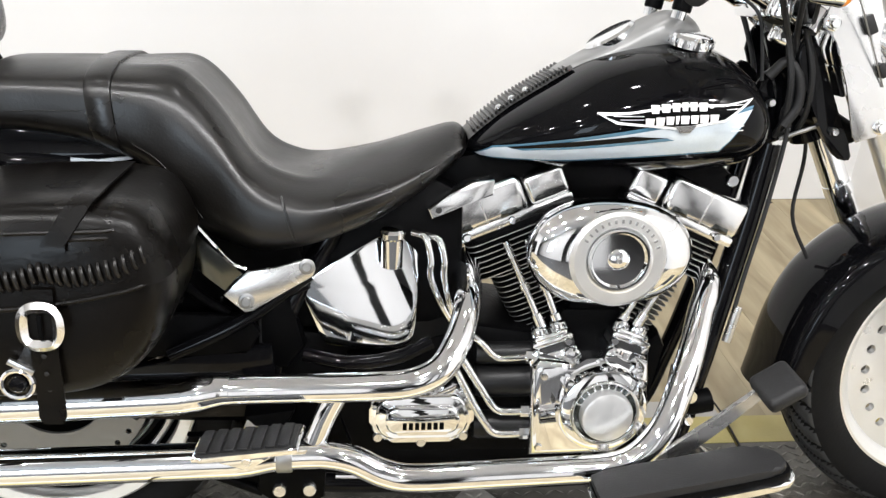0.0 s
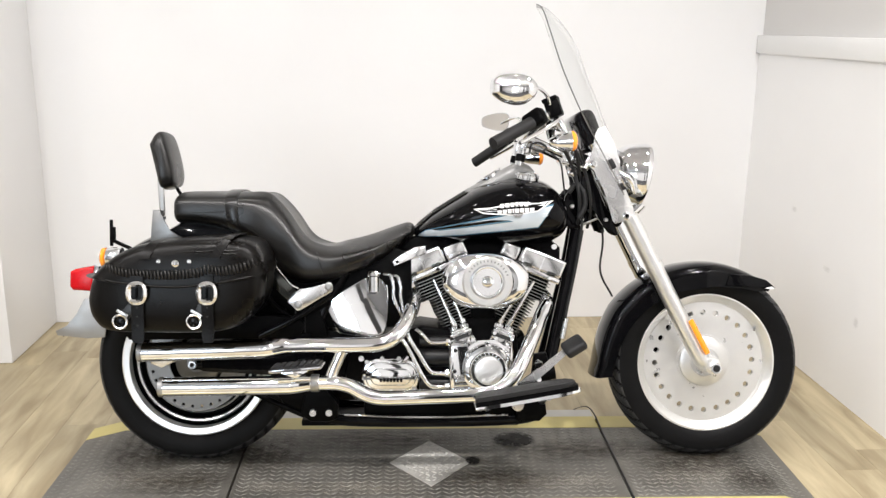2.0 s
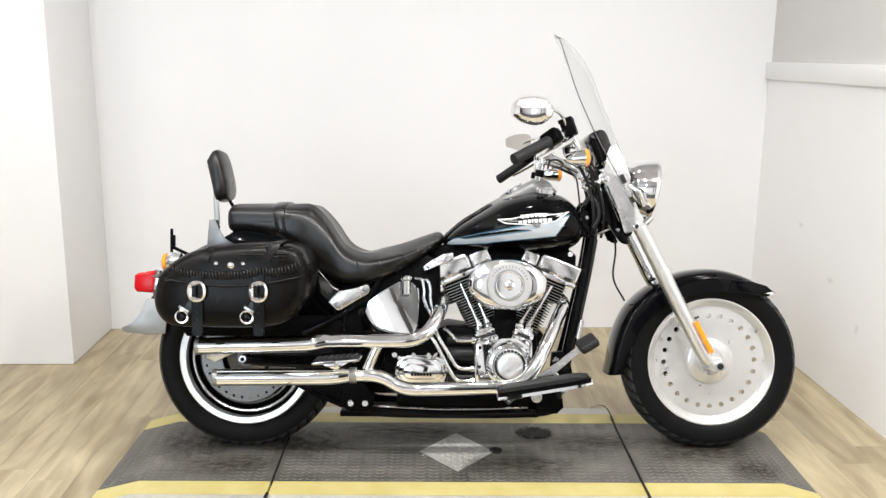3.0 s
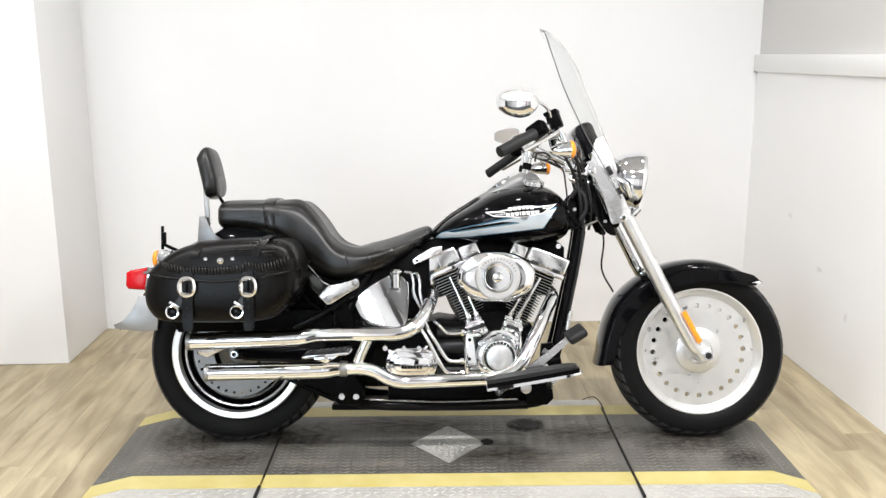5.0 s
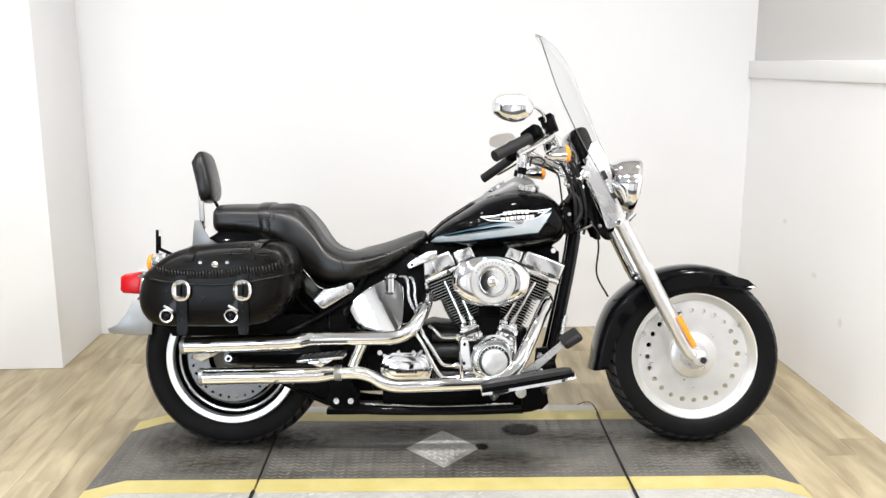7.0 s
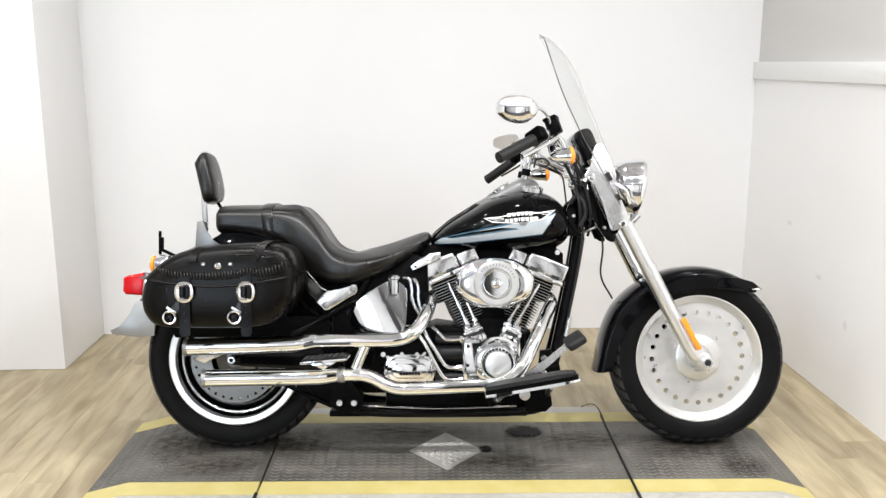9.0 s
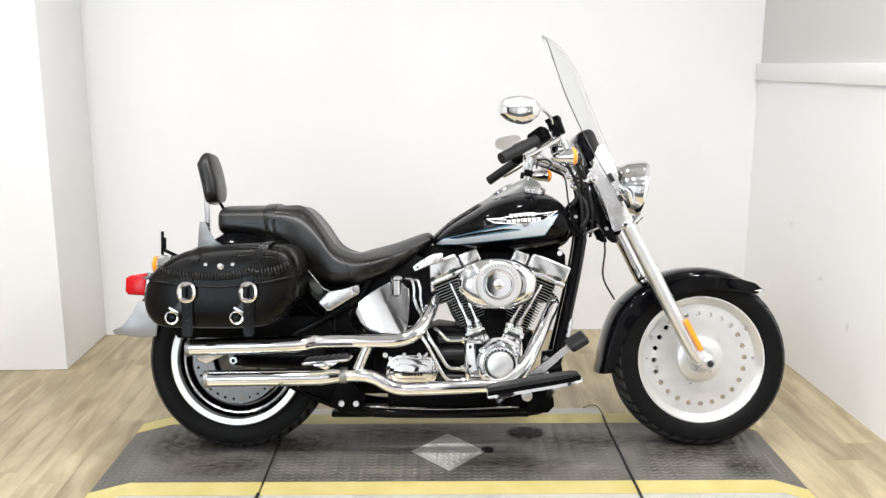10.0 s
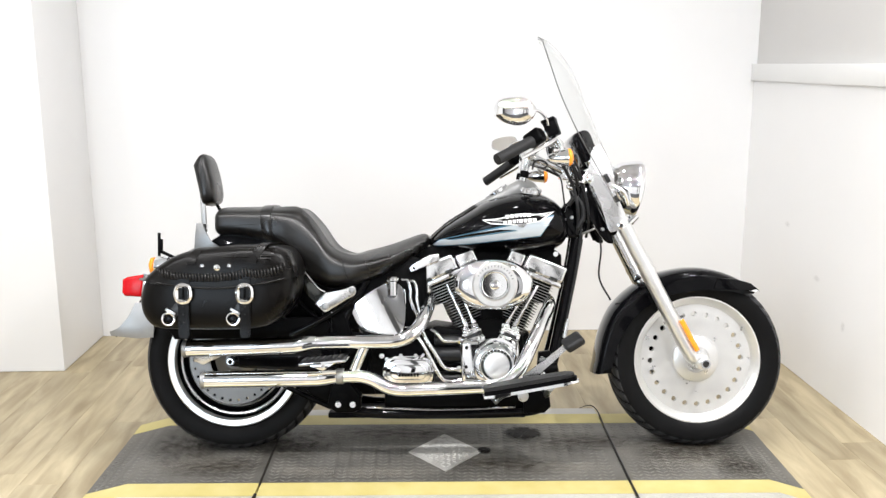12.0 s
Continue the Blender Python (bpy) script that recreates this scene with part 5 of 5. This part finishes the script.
part("fork_clamp", join(at(box(-0.045, 0.045, -0.10, 0.10, -0.018, 0.018, 0.015, 4), 0.485, 0, 0.780, 0, 28), at(box(-0.035, 0.035, -0.12, 0.12, -0.012, 0.012, 0.010, 3), 0.418, 0, 0.958, 0, 28)), POWDER, bike, "black fork clamps")
part("steering_neck", tube([(0.408, 0, 0.93), (0.44, 0, 0.85), (0.486, 0, 0.745)], 0.034, 24), BLACK, bike)
for side in (-1, 1):
    part("neck_panel", slab([(0.398, 0.928), (0.412, 0.932), (0.444, 0.868), (0.484, 0.784), (0.512, 0.730), (0.500, 0.722), (0.478, 0.732), (0.446, 0.778), (0.414, 0.836), (0.388, 0.890)], side * 0.098 - 0.007, side * 0.098 + 0.007, 0.006, 3, 2), BLACK, bike)
    part("neck_gusset", slab([(0.342, 0.80), (0.346, 0.846), (0.368, 0.872), (0.394, 0.858), (0.420, 0.815), (0.436, 0.784), (0.424, 0.768), (0.404, 0.752), (0.374, 0.742), (0.350, 0.752)], side * 0.062 - 0.008, side * 0.062 + 0.008, 0.006, 3, 2), BLACK, bike)
part("neck_hose", tube([(0.352, -0.088, 0.858), (0.376, -0.094, 0.884), (0.398, -0.10, 0.862), (0.404, -0.10, 0.815), (0.384, -0.098, 0.778)], 0.0085, 10), RUBBER, bike, "black rubber hose at the steering neck")
for x, z in ((0.366, 0.815), (0.398, 0.772), (0.424, 0.80), (0.470, 0.772)):
    part("bolt", bolt(x, -0.078 if x < 0.45 else -0.105, z, 0.007, 0.010), SATIN, bike)
part("stay", tube([(0.395, -0.07, 0.752), (0.43, -0.08, 0.768), (0.468, -0.09, 0.785)], 0.004, 8), GUNMETAL, bike)
for k, (x, y, z) in enumerate(((0.365, -0.106, 0.93), (0.392, -0.110, 0.945))):
    part("hose", tube([(x - 0.05, y - 0.05, z + 0.08), (x, y, z), (x + 0.018 + 0.006 * k, y, z - 0.08), (x + 0.022 + 0.01 * k, y + 0.02, z - 0.15), (x + 0.02 + 0.012 * k, y + 0.07, z - 0.20)], 0.0058 - 0.0006 * k, 8), RUBBER, bike)
lamp_shell = part("headlight", at(lathe([(0.004, -0.108), (0.040, -0.104), (0.070, -0.086), (0.089, -0.056), (0.099, -0.022), (0.103, -0.006), (0.1045, 0.004), (0.103, 0.012), (0.099, 0.019), (0.094, 0.018)], 48, axis="X"), 0.600, 0, 0.920, 0, 10), CHROME, bike, "round chrome headlight")
part("lens", at(lathe([(0.094, 0.018), (0.07, 0.028), (0.002, 0.032)], 40, axis="X"), 0.600, 0, 0.920, 0, 10), GLASS, lamp_shell)
part("headlight_mount", join(tube([(0.56, 0, 0.83), (0.58, 0, 0.80), (0.61, 0, 0.825)], 0.02), slab([(0.50, 0.87), (0.56, 0.90), (0.575, 0.85), (0.52, 0.82)], -0.04, 0.04, 0.008)), CHROME, bike)
for side in (-1, 1):
    part("passing_lamp_bracket", tube([(0.50, side * 0.12, 0.93), (0.54, side * 0.13, 0.90), (0.56, side * 0.10, 0.86)], 0.009, 10), CHROME, bike)

SHIELD = [(0.258, 1.462), (0.277, 1.352), (0.318, 1.226), (0.382, 1.092), (0.458, 0.965), (0.524, 0.852)]
shield_rows = []
line = smooth_line([Vector((x, 0, z)) for x, z in SHIELD], 5)
for i, p in enumerate(line):
    t = i / (len(line) - 1)
    half = 0.20 * (0.03 + 0.97 * math.sqrt(max(0.0, 1 - (1 - min(1, t / 0.32)) ** 2))) * (1 - 0.28 * max(0, t - 0.5) / 0.5)
    shield_rows.append([(p.x + 0.075 * (half / 0.2) ** 2 * (1 - s * s) - 0.004 + 0.19 * half * (s + 1), half * s, p.z + 0.012 * (1 - s * s)) for s in np.linspace(-1, 1, 21)])
shield = part("windshield", thick(sheet(shield_rows), 0.003), GLASS, bike, "tall clear windshield", 60)
shield.visible_shadow = False
part("shield_edge", tube([r[0] for r in shield_rows], 0.0013, 6, 1, True), GUNMETAL, shield)
part("shield_pouch", at(box(-0.034, 0.034, -0.12, 0.12, -0.070, 0.064, 0.024, 4), 0.412, 0, 1.058, 0, -22), BLACK, bike, "black pouch behind the windshield")

# handlebar


def egg(points, wide, high):
    """A smooth closed outline from points in units of its half size."""
    line = smooth_line([Vector((x * wide, 0, z * high)) for x, z in points + points[:1]], 5)[:-1]
    return [(p.x, p.z) for p in line]


MIRROR_NEAR = egg([(-1.0, -0.4), (-1.02, 0.35), (-0.75, 0.8), (-0.2, 0.99), (0.4, 0.95), (0.85, 0.6), (1.0, 0.1), (0.88, -0.42), (0.5, -0.88), (0.0, -1.0), (-0.55, -0.82)], 0.067, 0.045)
MIRROR_FAR = egg([(-1.0, -0.3), (-0.93, 0.4), (-0.3, 0.82), (0.45, 1.0), (0.88, 0.86), (1.0, 0.3), (0.93, -0.5), (0.62, -0.95), (0.1, -0.98), (-0.5, -0.8), (-0.9, -0.6)], 0.054, 0.034)
bar = part("handlebar", tube([(0.190, -0.36, 1.052), (0.248, -0.315, 1.084), (0.264, -0.255, 1.082), (0.243, -0.165, 1.064), (0.212, -0.08, 1.034), (0.212, 0.08, 1.034), (0.243, 0.165, 1.064), (0.264, 0.255, 1.082), (0.248, 0.315, 1.084), (0.190, 0.36, 1.052)], 0.0145, 16), CHROME, bike, "chrome handlebar")
for side in (-1, 1):
    riser = part("riser", tube([(0.192, side * 0.07, 0.945), (0.198, side * 0.07, 0.97), (0.206, side * 0.07, 1.005), (0.213, side * 0.07, 1.036)], [0.012, 0.012, 0.014, 0.019], 16), CHROME, bar)
    part("riser_band", at(lathe([(0.014, -0.012), (0.016, -0.010), (0.016, 0.010), (0.014, 0.012)], 20, axis="Z"), 0.199, side * 0.07, 0.969, 0, 12), POWDER, riser)
    part("riser_arm", tube([(0.214, side * 0.06, 1.030), (0.275, side * 0.06, 1.008), (0.330, side * 0.06, 0.984), (0.395, side * 0.06, 0.955)], [0.014, 0.012, 0.012, 0.016], 16), CHROME, bar)
    drop = 0.0 if side < 0 else 0.016
    part("grip", tube([(0.083 + drop * 0.6, side * 0.422, 0.994 - drop), (0.087 + drop * 0.6, side * 0.419, 0.996 - drop), (0.195, side * 0.357, 1.056 - drop * 0.5)], [0.013, 0.0185, 0.0185, 0.0185, 0.0185, 0.0185], 18), RUBBER, bar, "black rubber grip")
    part("switch_housing", at(box(-0.034, 0.030, -0.024, 0.024, -0.022, 0.027, 0.011, 3), 0.208, side * 0.347, 1.066, 0, -30, side * 32), POWDER, bar, "black switch housing")
    part("lever_mount", at(join(box(-0.022, 0.022, -0.020, 0.020, -0.012, 0.040, 0.006), box(-0.024, 0.022, -0.026, 0.026, 0.036, 0.048, 0.003)) if side < 0 else box(-0.018, 0.018, -0.018, 0.018, -0.014, 0.022, 0.005), 0.270, side * 0.315, 1.088, 0, -20, side * 20), POWDER, bar, "black brake fluid reservoir" if side < 0 else "")
    part("lever", tube([(0.275, side * 0.31, 1.078), (0.262, side * 0.355, 1.058), (0.215, side * 0.40, 1.028), (0.150, side * 0.445, 0.992)], [0.009, 0.008, 0.006, 0.006], 10), CHROME, bar)
    shape = MIRROR_NEAR if side < 0 else MIRROR_FAR
    place = (0.134, -0.42, 1.144, 6, 4, -20) if side < 0 else (0.165, 0.42, 1.127, 4, 4, -20)
    depth = ((-0.030, 0.2), (-0.028, 0.5), (-0.020, 0.8), (-0.004, 0.98), (0.006, 1.0), (0.010, 0.97)) if side < 0 else ((0.02, 0.3), (0.016, 0.8), (0.004, 0.98), (0.0, 1.0))
    mirror = part("mirror", at(rings([[(x * k, y, z * k) for x, z in shape] for y, k in depth]), *place), CHROME, bike, "oval chrome rear-view mirror")
    if side > 0:
        part("tinted_mirror_glass", at(rings([[(x * 0.95, y, z * 0.94) for x, z in shape] for y in (-0.002, 0.004)]), *place), MIRROR, mirror, "mirror glass tinted tan for a beige reflection")
    part("mirror_stem", tube([(0.255, side * 0.32, 1.105), (0.240, side * 0.345, 1.135), (0.205, side * 0.40, 1.150 if side < 0 else 1.13), (0.165, side * 0.43, 1.146 if side < 0 else 1.105)], 0.0055, 10), CHROME, mirror)
    sig = part("front_signal", at(lathe([(0.003, -0.064), (0.012, -0.057), (0.022, -0.036), (0.0285, 0.0), (0.030, 0.005)], 32, axis="X"), 0.310, side * 0.330, 1.006 if side < 0 else 0.992, 0, -4), CHROME, bike, "chrome bullet turn signal with an amber lens")
    part("lens", at(lathe([(0.030, 0.005), (0.030, 0.010), (0.026, 0.017), (0.016, 0.022), (0.002, 0.024)], 32, axis="X"), 0.310, side * 0.330, 1.006 if side < 0 else 0.992, 0, -4), AMBER, sig, "amber lens")
    part("signal_stem", tube([(0.300, side * 0.325, 1.012), (0.292, side * 0.322, 1.045), (0.272, side * 0.318, 1.078)], 0.010, 10), CHROME, sig)
part("bar_clamp", box(0.193, 0.231, -0.055, 0.055, 1.020, 1.050, 0.009, 3), CHROME, bar, "chrome handlebar clamp")
for side in (-1, 1):
    part("perch", join(at(box(-0.022, 0.024, -0.024, 0.024, -0.020, 0.020, 0.009, 3), 0.266, side * 0.292, 1.066, 0, -20, side * 15), at(lathe([(0.012, -0.026), (0.016, -0.02), (0.016, 0.02), (0.012, 0.026)], 18), 0.288, side * 0.29, 1.052), tube([(0.262, side * 0.27, 1.06), (0.272, side * 0.215, 1.035), (0.285, side * 0.16, 1.02)], [0.016, 0.013, 0.011], 12)), CHROME, bar, "chrome lever perch")
control = part("control_barrel", at(lathe([(0.002, -0.030), (0.018, -0.029), (0.020, -0.024), (0.020, 0.024), (0.018, 0.029), (0.002, 0.030)], 24, axis="Z"), 0.352, -0.10, 0.980, 0, 14), CHROME, bike, "ribbed chrome control barrel")
for a in (-60, -35, -10, 15, 40):
    part("barrel_rib", at(box(-0.003, 0.003, -0.0225, -0.018, -0.022, 0.022, 0.0015), 0.352, -0.10, 0.980, 0, 14, a), CHROME, control)
lock = part("fork_lock", at(box(-0.015, 0.015, -0.016, 0.016, -0.014, 0.014, 0.007, 3), 0.361, -0.09, 0.925, 0, 22), CHROME, bike, "small chrome fork lock")
part("keyhole", bolt(0.359, -0.106, 0.927, 0.0055, 0.002), DARK, lock)
part("brake_loop", tube([(0.225, -0.09, 0.985), (0.232, -0.10, 1.012), (0.258, -0.11, 1.014), (0.276, -0.11, 1.0), (0.262, -0.11, 0.988), (0.240, -0.10, 0.992)], 0.0034, 8), RUBBER, bike)
part("shield_clip", at(box(-0.008, 0.008, -0.008, 0.004, -0.016, 0.016, 0.003), 0.478, -0.146, 0.949, 0, -28), RUBBER, bike)
part("shield_clip", at(box(-0.006, 0.006, -0.008, 0.004, -0.012, 0.012, 0.003), 0.512, -0.146, 0.878, 0, -28), RUBBER, bike)
for pts, r in (([(0.27, -0.30, 1.075), (0.36, -0.20, 1.00), (0.43, -0.05, 0.88), (0.484, 0.0, 0.72), (0.478, 0.0, 0.60), (0.520, 0.0, 0.515)], 0.0036), ([(0.392, -0.09, 0.90), (0.398, -0.09, 0.78), (0.384, -0.085, 0.64), (0.356, -0.09, 0.50), (0.336, -0.10, 0.40)], 0.004), ([(0.27, -0.29, 1.07), (0.355, -0.16, 0.995), (0.385, -0.10, 0.92), (0.41, -0.09, 0.84)], 0.005), ([(0.27, 0.29, 1.07), (0.36, 0.15, 1.0), (0.39, 0.08, 0.90), (0.40, 0.05, 0.80)], 0.005), ([(0.300, -0.06, 0.985), (0.326, -0.08, 0.955), (0.334, -0.09, 0.90), (0.340, -0.09, 0.852)], 0.003)):
    part("cable", tube(pts, r, 8), RUBBER, bike)
part("cable_sleeve", tube([(0.349, -0.10, 0.455), (0.336, -0.10, 0.39)], 0.008, 10, 1, True), SATIN, bike)
part("ignition_switch", box(0.335, 0.392, -0.05, 0.05, 0.950, 0.978, 0.008), CHROME, bike)
part("clamp_bolt", tube([(0.395, -0.118, 0.935), (0.417, -0.115, 0.965)], 0.013), CHROME, bike)

# saddlebag
BAG = [(-1.060, 0.566), (-1.048, 0.606), (-1.012, 0.645), (-0.965, 0.677), (-0.905, 0.700), (-0.80, 0.714), (-0.69, 0.720), (-0.612, 0.711), (-0.580, 0.675), (-0.568, 0.620), (-0.574, 0.558), (-0.602, 0.503), (-0.652, 0.466), (-0.73, 0.452), (-0.88, 0.451), (-1.005, 0.457), (-1.048, 0.490), (-1.062, 0.533)]
bag_line = smooth_line([Vector((x, 0, z)) for x, z in BAG + BAG[:1]], 4)[:-1]
bag_c = Vector((-0.795, 0, 0.60))


def bag_ring(y, k, grow=0.0, low=None):
    out = []
    for p in bag_line:
        d = p - bag_c
        q = bag_c + d * k + d.normalized() * grow
        out.append((q.x, y, q.z))
    return out


bag = part("saddlebag", rings([bag_ring(y, k) for y, k in ((-0.19, 0.97), (-0.20, 1.0), (-0.36, 1.0), (-0.392, 0.985), (-0.412, 0.955), (-0.424, 0.90), (-0.431, 0.80), (-0.436, 0.6), (-0.438, 0.3))]), SADDLE, bike, "black leather saddlebag with laced lid, straps and silver buckles", 60)


def lid_low(x):
    """Lower edge of the lid."""
    t = (x + 0.80) / 0.24
    return 0.584 + 0.026 * t * t + 0.012 * max(0, t)


lid_rows = []
for y, k in ((-0.195, 1.0), (-0.36, 1.0), (-0.394, 0.985), (-0.415, 0.955), (-0.428, 0.90), (-0.436, 0.80), (-0.441, 0.6), (-0.443, 0.3)):
    lid_rows.append(bag_ring(y, k, 0.006))
lid = rings(lid_rows)
for v in lid.verts:
    if v.co.z < lid_low(v.co.x):
        v.co.z = lid_low(v.co.x)
bmesh.ops.dissolve_degenerate(lid, dist=0.0002, edges=lid.edges)
lid_ob = part("lid", lid, SADDLE, bag, "black leather lid with a laced edge", 60)


def bag_y(x, z):
    """The outer face of the lid or bag at a place."""
    d = Vector((x, 0, z)) - bag_c
    ang = math.atan2(d.z, d.x)
    near = min(bag_line, key=lambda p: abs((math.atan2(p.z - bag_c.z, p.x - bag_c.x) - ang + math.pi) % (2 * math.pi) - math.pi))
    k = d.length / (near - bag_c).length
    return np.interp(k, (0.3, 0.6, 0.8, 0.9, 0.955, 0.985, 1.0), (-0.443, -0.441, -0.436, -0.428, -0.415, -0.394, -0.36))


def lid_top(x, k):
    """Height of the lid's top over x, on the outline scaled by k."""
    arch = [p for p in bag_line if p.z > 0.60]
    arch.sort(key=lambda p: p.x)
    return bag_c.z + k * (float(np.interp(bag_c.x + (x - bag_c.x) / k, [p.x for p in arch], [p.z for p in arch])) - bag_c.z) + 0.006


LACE_LINE = smooth_line([Vector(p) for p in ((-0.998, 0, 0.640), (-0.955, 0, 0.629), (-0.922, 0, 0.6235), (-0.864, 0, 0.621), (-0.811, 0, 0.621), (-0.742, 0, 0.627), (-0.7145, 0, 0.637), (-0.680, 0, 0.631), (-0.629, 0, 0.640), (-0.592, 0, 0.657))], 10)
lace_x = [p.x for p in LACE_LINE]
for i in range(42):
    x = -0.996 + 0.0098 * i
    z = float(np.interp(x, lace_x, [p.z for p in LACE_LINE]))
    y = bag_y(x, z)
    part("lace", tube([(x - 0.0030, y + 0.001, z + 0.0115), (x - 0.0018, y - 0.0042, z + 0.008), (x, y - 0.0056, z), (x + 0.0018, y - 0.0042, z - 0.008), (x + 0.0030, y + 0.001, z - 0.0115)], 0.0030, 6, 2), LACE, lid_ob)
for dz in (-0.004, 0.005):
    part("lid_piping", tube([(x, bag_y(x, 0.693) - 0.001, 0.679 + dz + 0.006 * ((x + 0.78) / 0.2)) for x in np.linspace(-0.952, -0.598, 12)], 0.0034, 8), SADDLE, lid_ob)
part("lid_edge", tube([(x, bag_y(x, lid_low(x)) - 0.001, lid_low(x) + 0.003) for x in np.linspace(-0.995, -0.585, 16)], 0.0035, 8), SADDLE, lid_ob)
for i, (x, z) in enumerate(((-0.850, 0.658), (-0.804, 0.652), (-0.765, 0.658))):
    part("concho", at(lathe([(0.010 if i == 1 else 0.0075, 0.004), (0.010 if i == 1 else 0.0075, -0.002), (0.006, -0.005), (0.001, -0.006)], 16), x, bag_y(x, z), z), CHROME, lid_ob)
for bx in (-0.908, -0.716):
    strap = part("strap", thick(sheet([[(bx + s * (0.017 if z > 0.44 else 0.012), bag_y(bx, max(z, 0.485)) - 0.007 - 0.0005 * (1 - s * s), z) for s in (-1, -0.5, 0, 0.5, 1)] for z in (0.618, 0.60, 0.57, 0.54, 0.50, 0.47, 0.45, 0.441, 0.431)]), 0.003), SADDLE, bag, "black leather strap")
    lid_run = [(bag_y(bx + 0.02, z) - 0.006, z) for z in (0.662, 0.672)] + [(y, lid_top(bx + 0.024, k) + 0.003) for y, k in ((-0.428, 0.90), (-0.415, 0.955), (-0.394, 0.985), (-0.36, 1.0), (-0.29, 1.0), (-0.22, 1.0))]
    part("lid_strap", thick(sheet([[(bx + 0.022 + 0.030 * max(0, z - 0.68) / 0.04 + w * 0.0145, y - 0.0015, z + 0.002) for w in (-1, 0, 1)] for y, z in lid_run]), 0.003), SADDLE, bag, "black leather strap over the lid")
    for z in (0.53, 0.505, 0.48):
        part("strap_hole", bolt(bx, bag_y(bx, z) - 0.0095, z, 0.003, 0.001), DARK, strap)
    buckle = []
    for a in np.linspace(0, 2 * math.pi, 40, endpoint=False):
        c, s = math.cos(a), math.sin(a)
        ox, oz = 0.0290 * math.copysign(abs(c) ** 0.86, c), 0.0330 * math.copysign(abs(s) ** 0.86, s)
        ix, iz = 0.0145 * math.copysign(abs(c) ** 0.40, c), 0.0180 * math.copysign(abs(s) ** 0.40, s)
        by = bag_y(bx, 0.571) - 0.009
        buckle.append([(bx + ix, by - 0.002, 0.571 + iz), (bx + (ix + ox) / 2, by - 0.009, 0.571 + (iz + oz) / 2), (bx + ox, by - 0.003, 0.571 + oz), (bx + (ix + ox) / 2, by + 0.002, 0.571 + (iz + oz) / 2)])
    part("buckle", rings(buckle, closed=True), POLISHED, strap, "oval silver buckle")
    part("buckle_prong", box(bx - 0.003, bx + 0.003, by - 0.006, by - 0.002, 0.556, 0.586, 0.0015), POWDER, strap)
    rx, rz = (bx - 0.048 if bx < -0.8 else bx - 0.037), 0.491
    side_strap = slab([(bx - 0.020, 0.548), (bx + 0.004, 0.534), (rx + 0.022, 0.496), (rx - 0.006, 0.508)], bag_y(rx, rz) - 0.006, bag_y(rx, rz) - 0.002, 0.001)
    part("side_strap", side_strap, LEATHER, bag)
    part("strap_slide", at(box(-0.017, 0.017, -0.003, 0.003, -0.004, 0.004, 0.001), rx + 0.006, bag_y(rx, rz) - 0.008, 0.514, 0, 30), SATIN, bag)
    part("ring", at(tube([(0.0185 * math.cos(a), 0, 0.0185 * math.sin(a)) for a in np.linspace(0, 2 * math.pi, 25)], 0.0040, 8, 1, True), rx, bag_y(rx, rz) - 0.008, rz), CHROME, bag, "silver ring")
    part("ring_stud", at(lathe([(0.012, 0.004), (0.012, -0.006), (0.009, -0.010), (0.002, -0.011)], 18), rx, bag_y(rx, rz) - 0.003, rz), BLACK, bag)
part("bag_bracket", join(tube([(-0.60, -0.20, 0.55), (-0.57, -0.16, 0.50), (-0.53, -0.15, 0.47)], 0.008), slab([(-0.62, 0.52), (-0.595, 0.53), (-0.59, 0.51), (-0.61, 0.50)], -0.21, -0.19, 0.002)), POWDER, bag)

# scuffs on the side wall
for v, z, sx, sy in ((0.62, 0.44, 0.035, 0.014), (0.36, 0.30, 0.02, 0.025), (0.95, 0.62, 0.03, 0.015)):
    stain("scuff_mark", SCUFF, ROOM @ pose(1.5535, v, z, 0, -90, 0), sy, sx, east, "grey scuff on the wall")

# floor planks
meshes = {}
for i in range(41):
    u0 = -4.33 + 0.147 * i
    v = -1.80 - random.random() * 0.9
    while v < 1.477:
        v0, v1 = max(v, -1.80), min(v + 1.2, 1.475 if u0 > -1.9 else 1.475)
        v += 1.2
        u1 = min(u0 + 0.1464, 1.69)
        if v1 - v0 < 0.05 or u1 - u0 < 0.02:
            continue
        key = (round(u1 - u0, 4), round(v1 - v0, 3))
        if key not in meshes:
            bm = box(0, key[0], 0, key[1], -0.004, 0)
            bmesh.ops.bevel(bm, geom=[e for e in bm.edges if e.verts[0].co.z > -0.001 and e.verts[1].co.z > -0.001], offset=0.0005, segments=1, affect="EDGES")
            me = bpy.data.meshes.new("plank")
            bm.to_mesh(me)
            bm.free()
            me.materials.append(WOOD)
            meshes[key] = me
        ob = new("plank", meshes[key])
        ob.parent = floor
        ob.matrix_local = ROOM @ Matrix.Translation((u0, v0, FLOOR_Z))
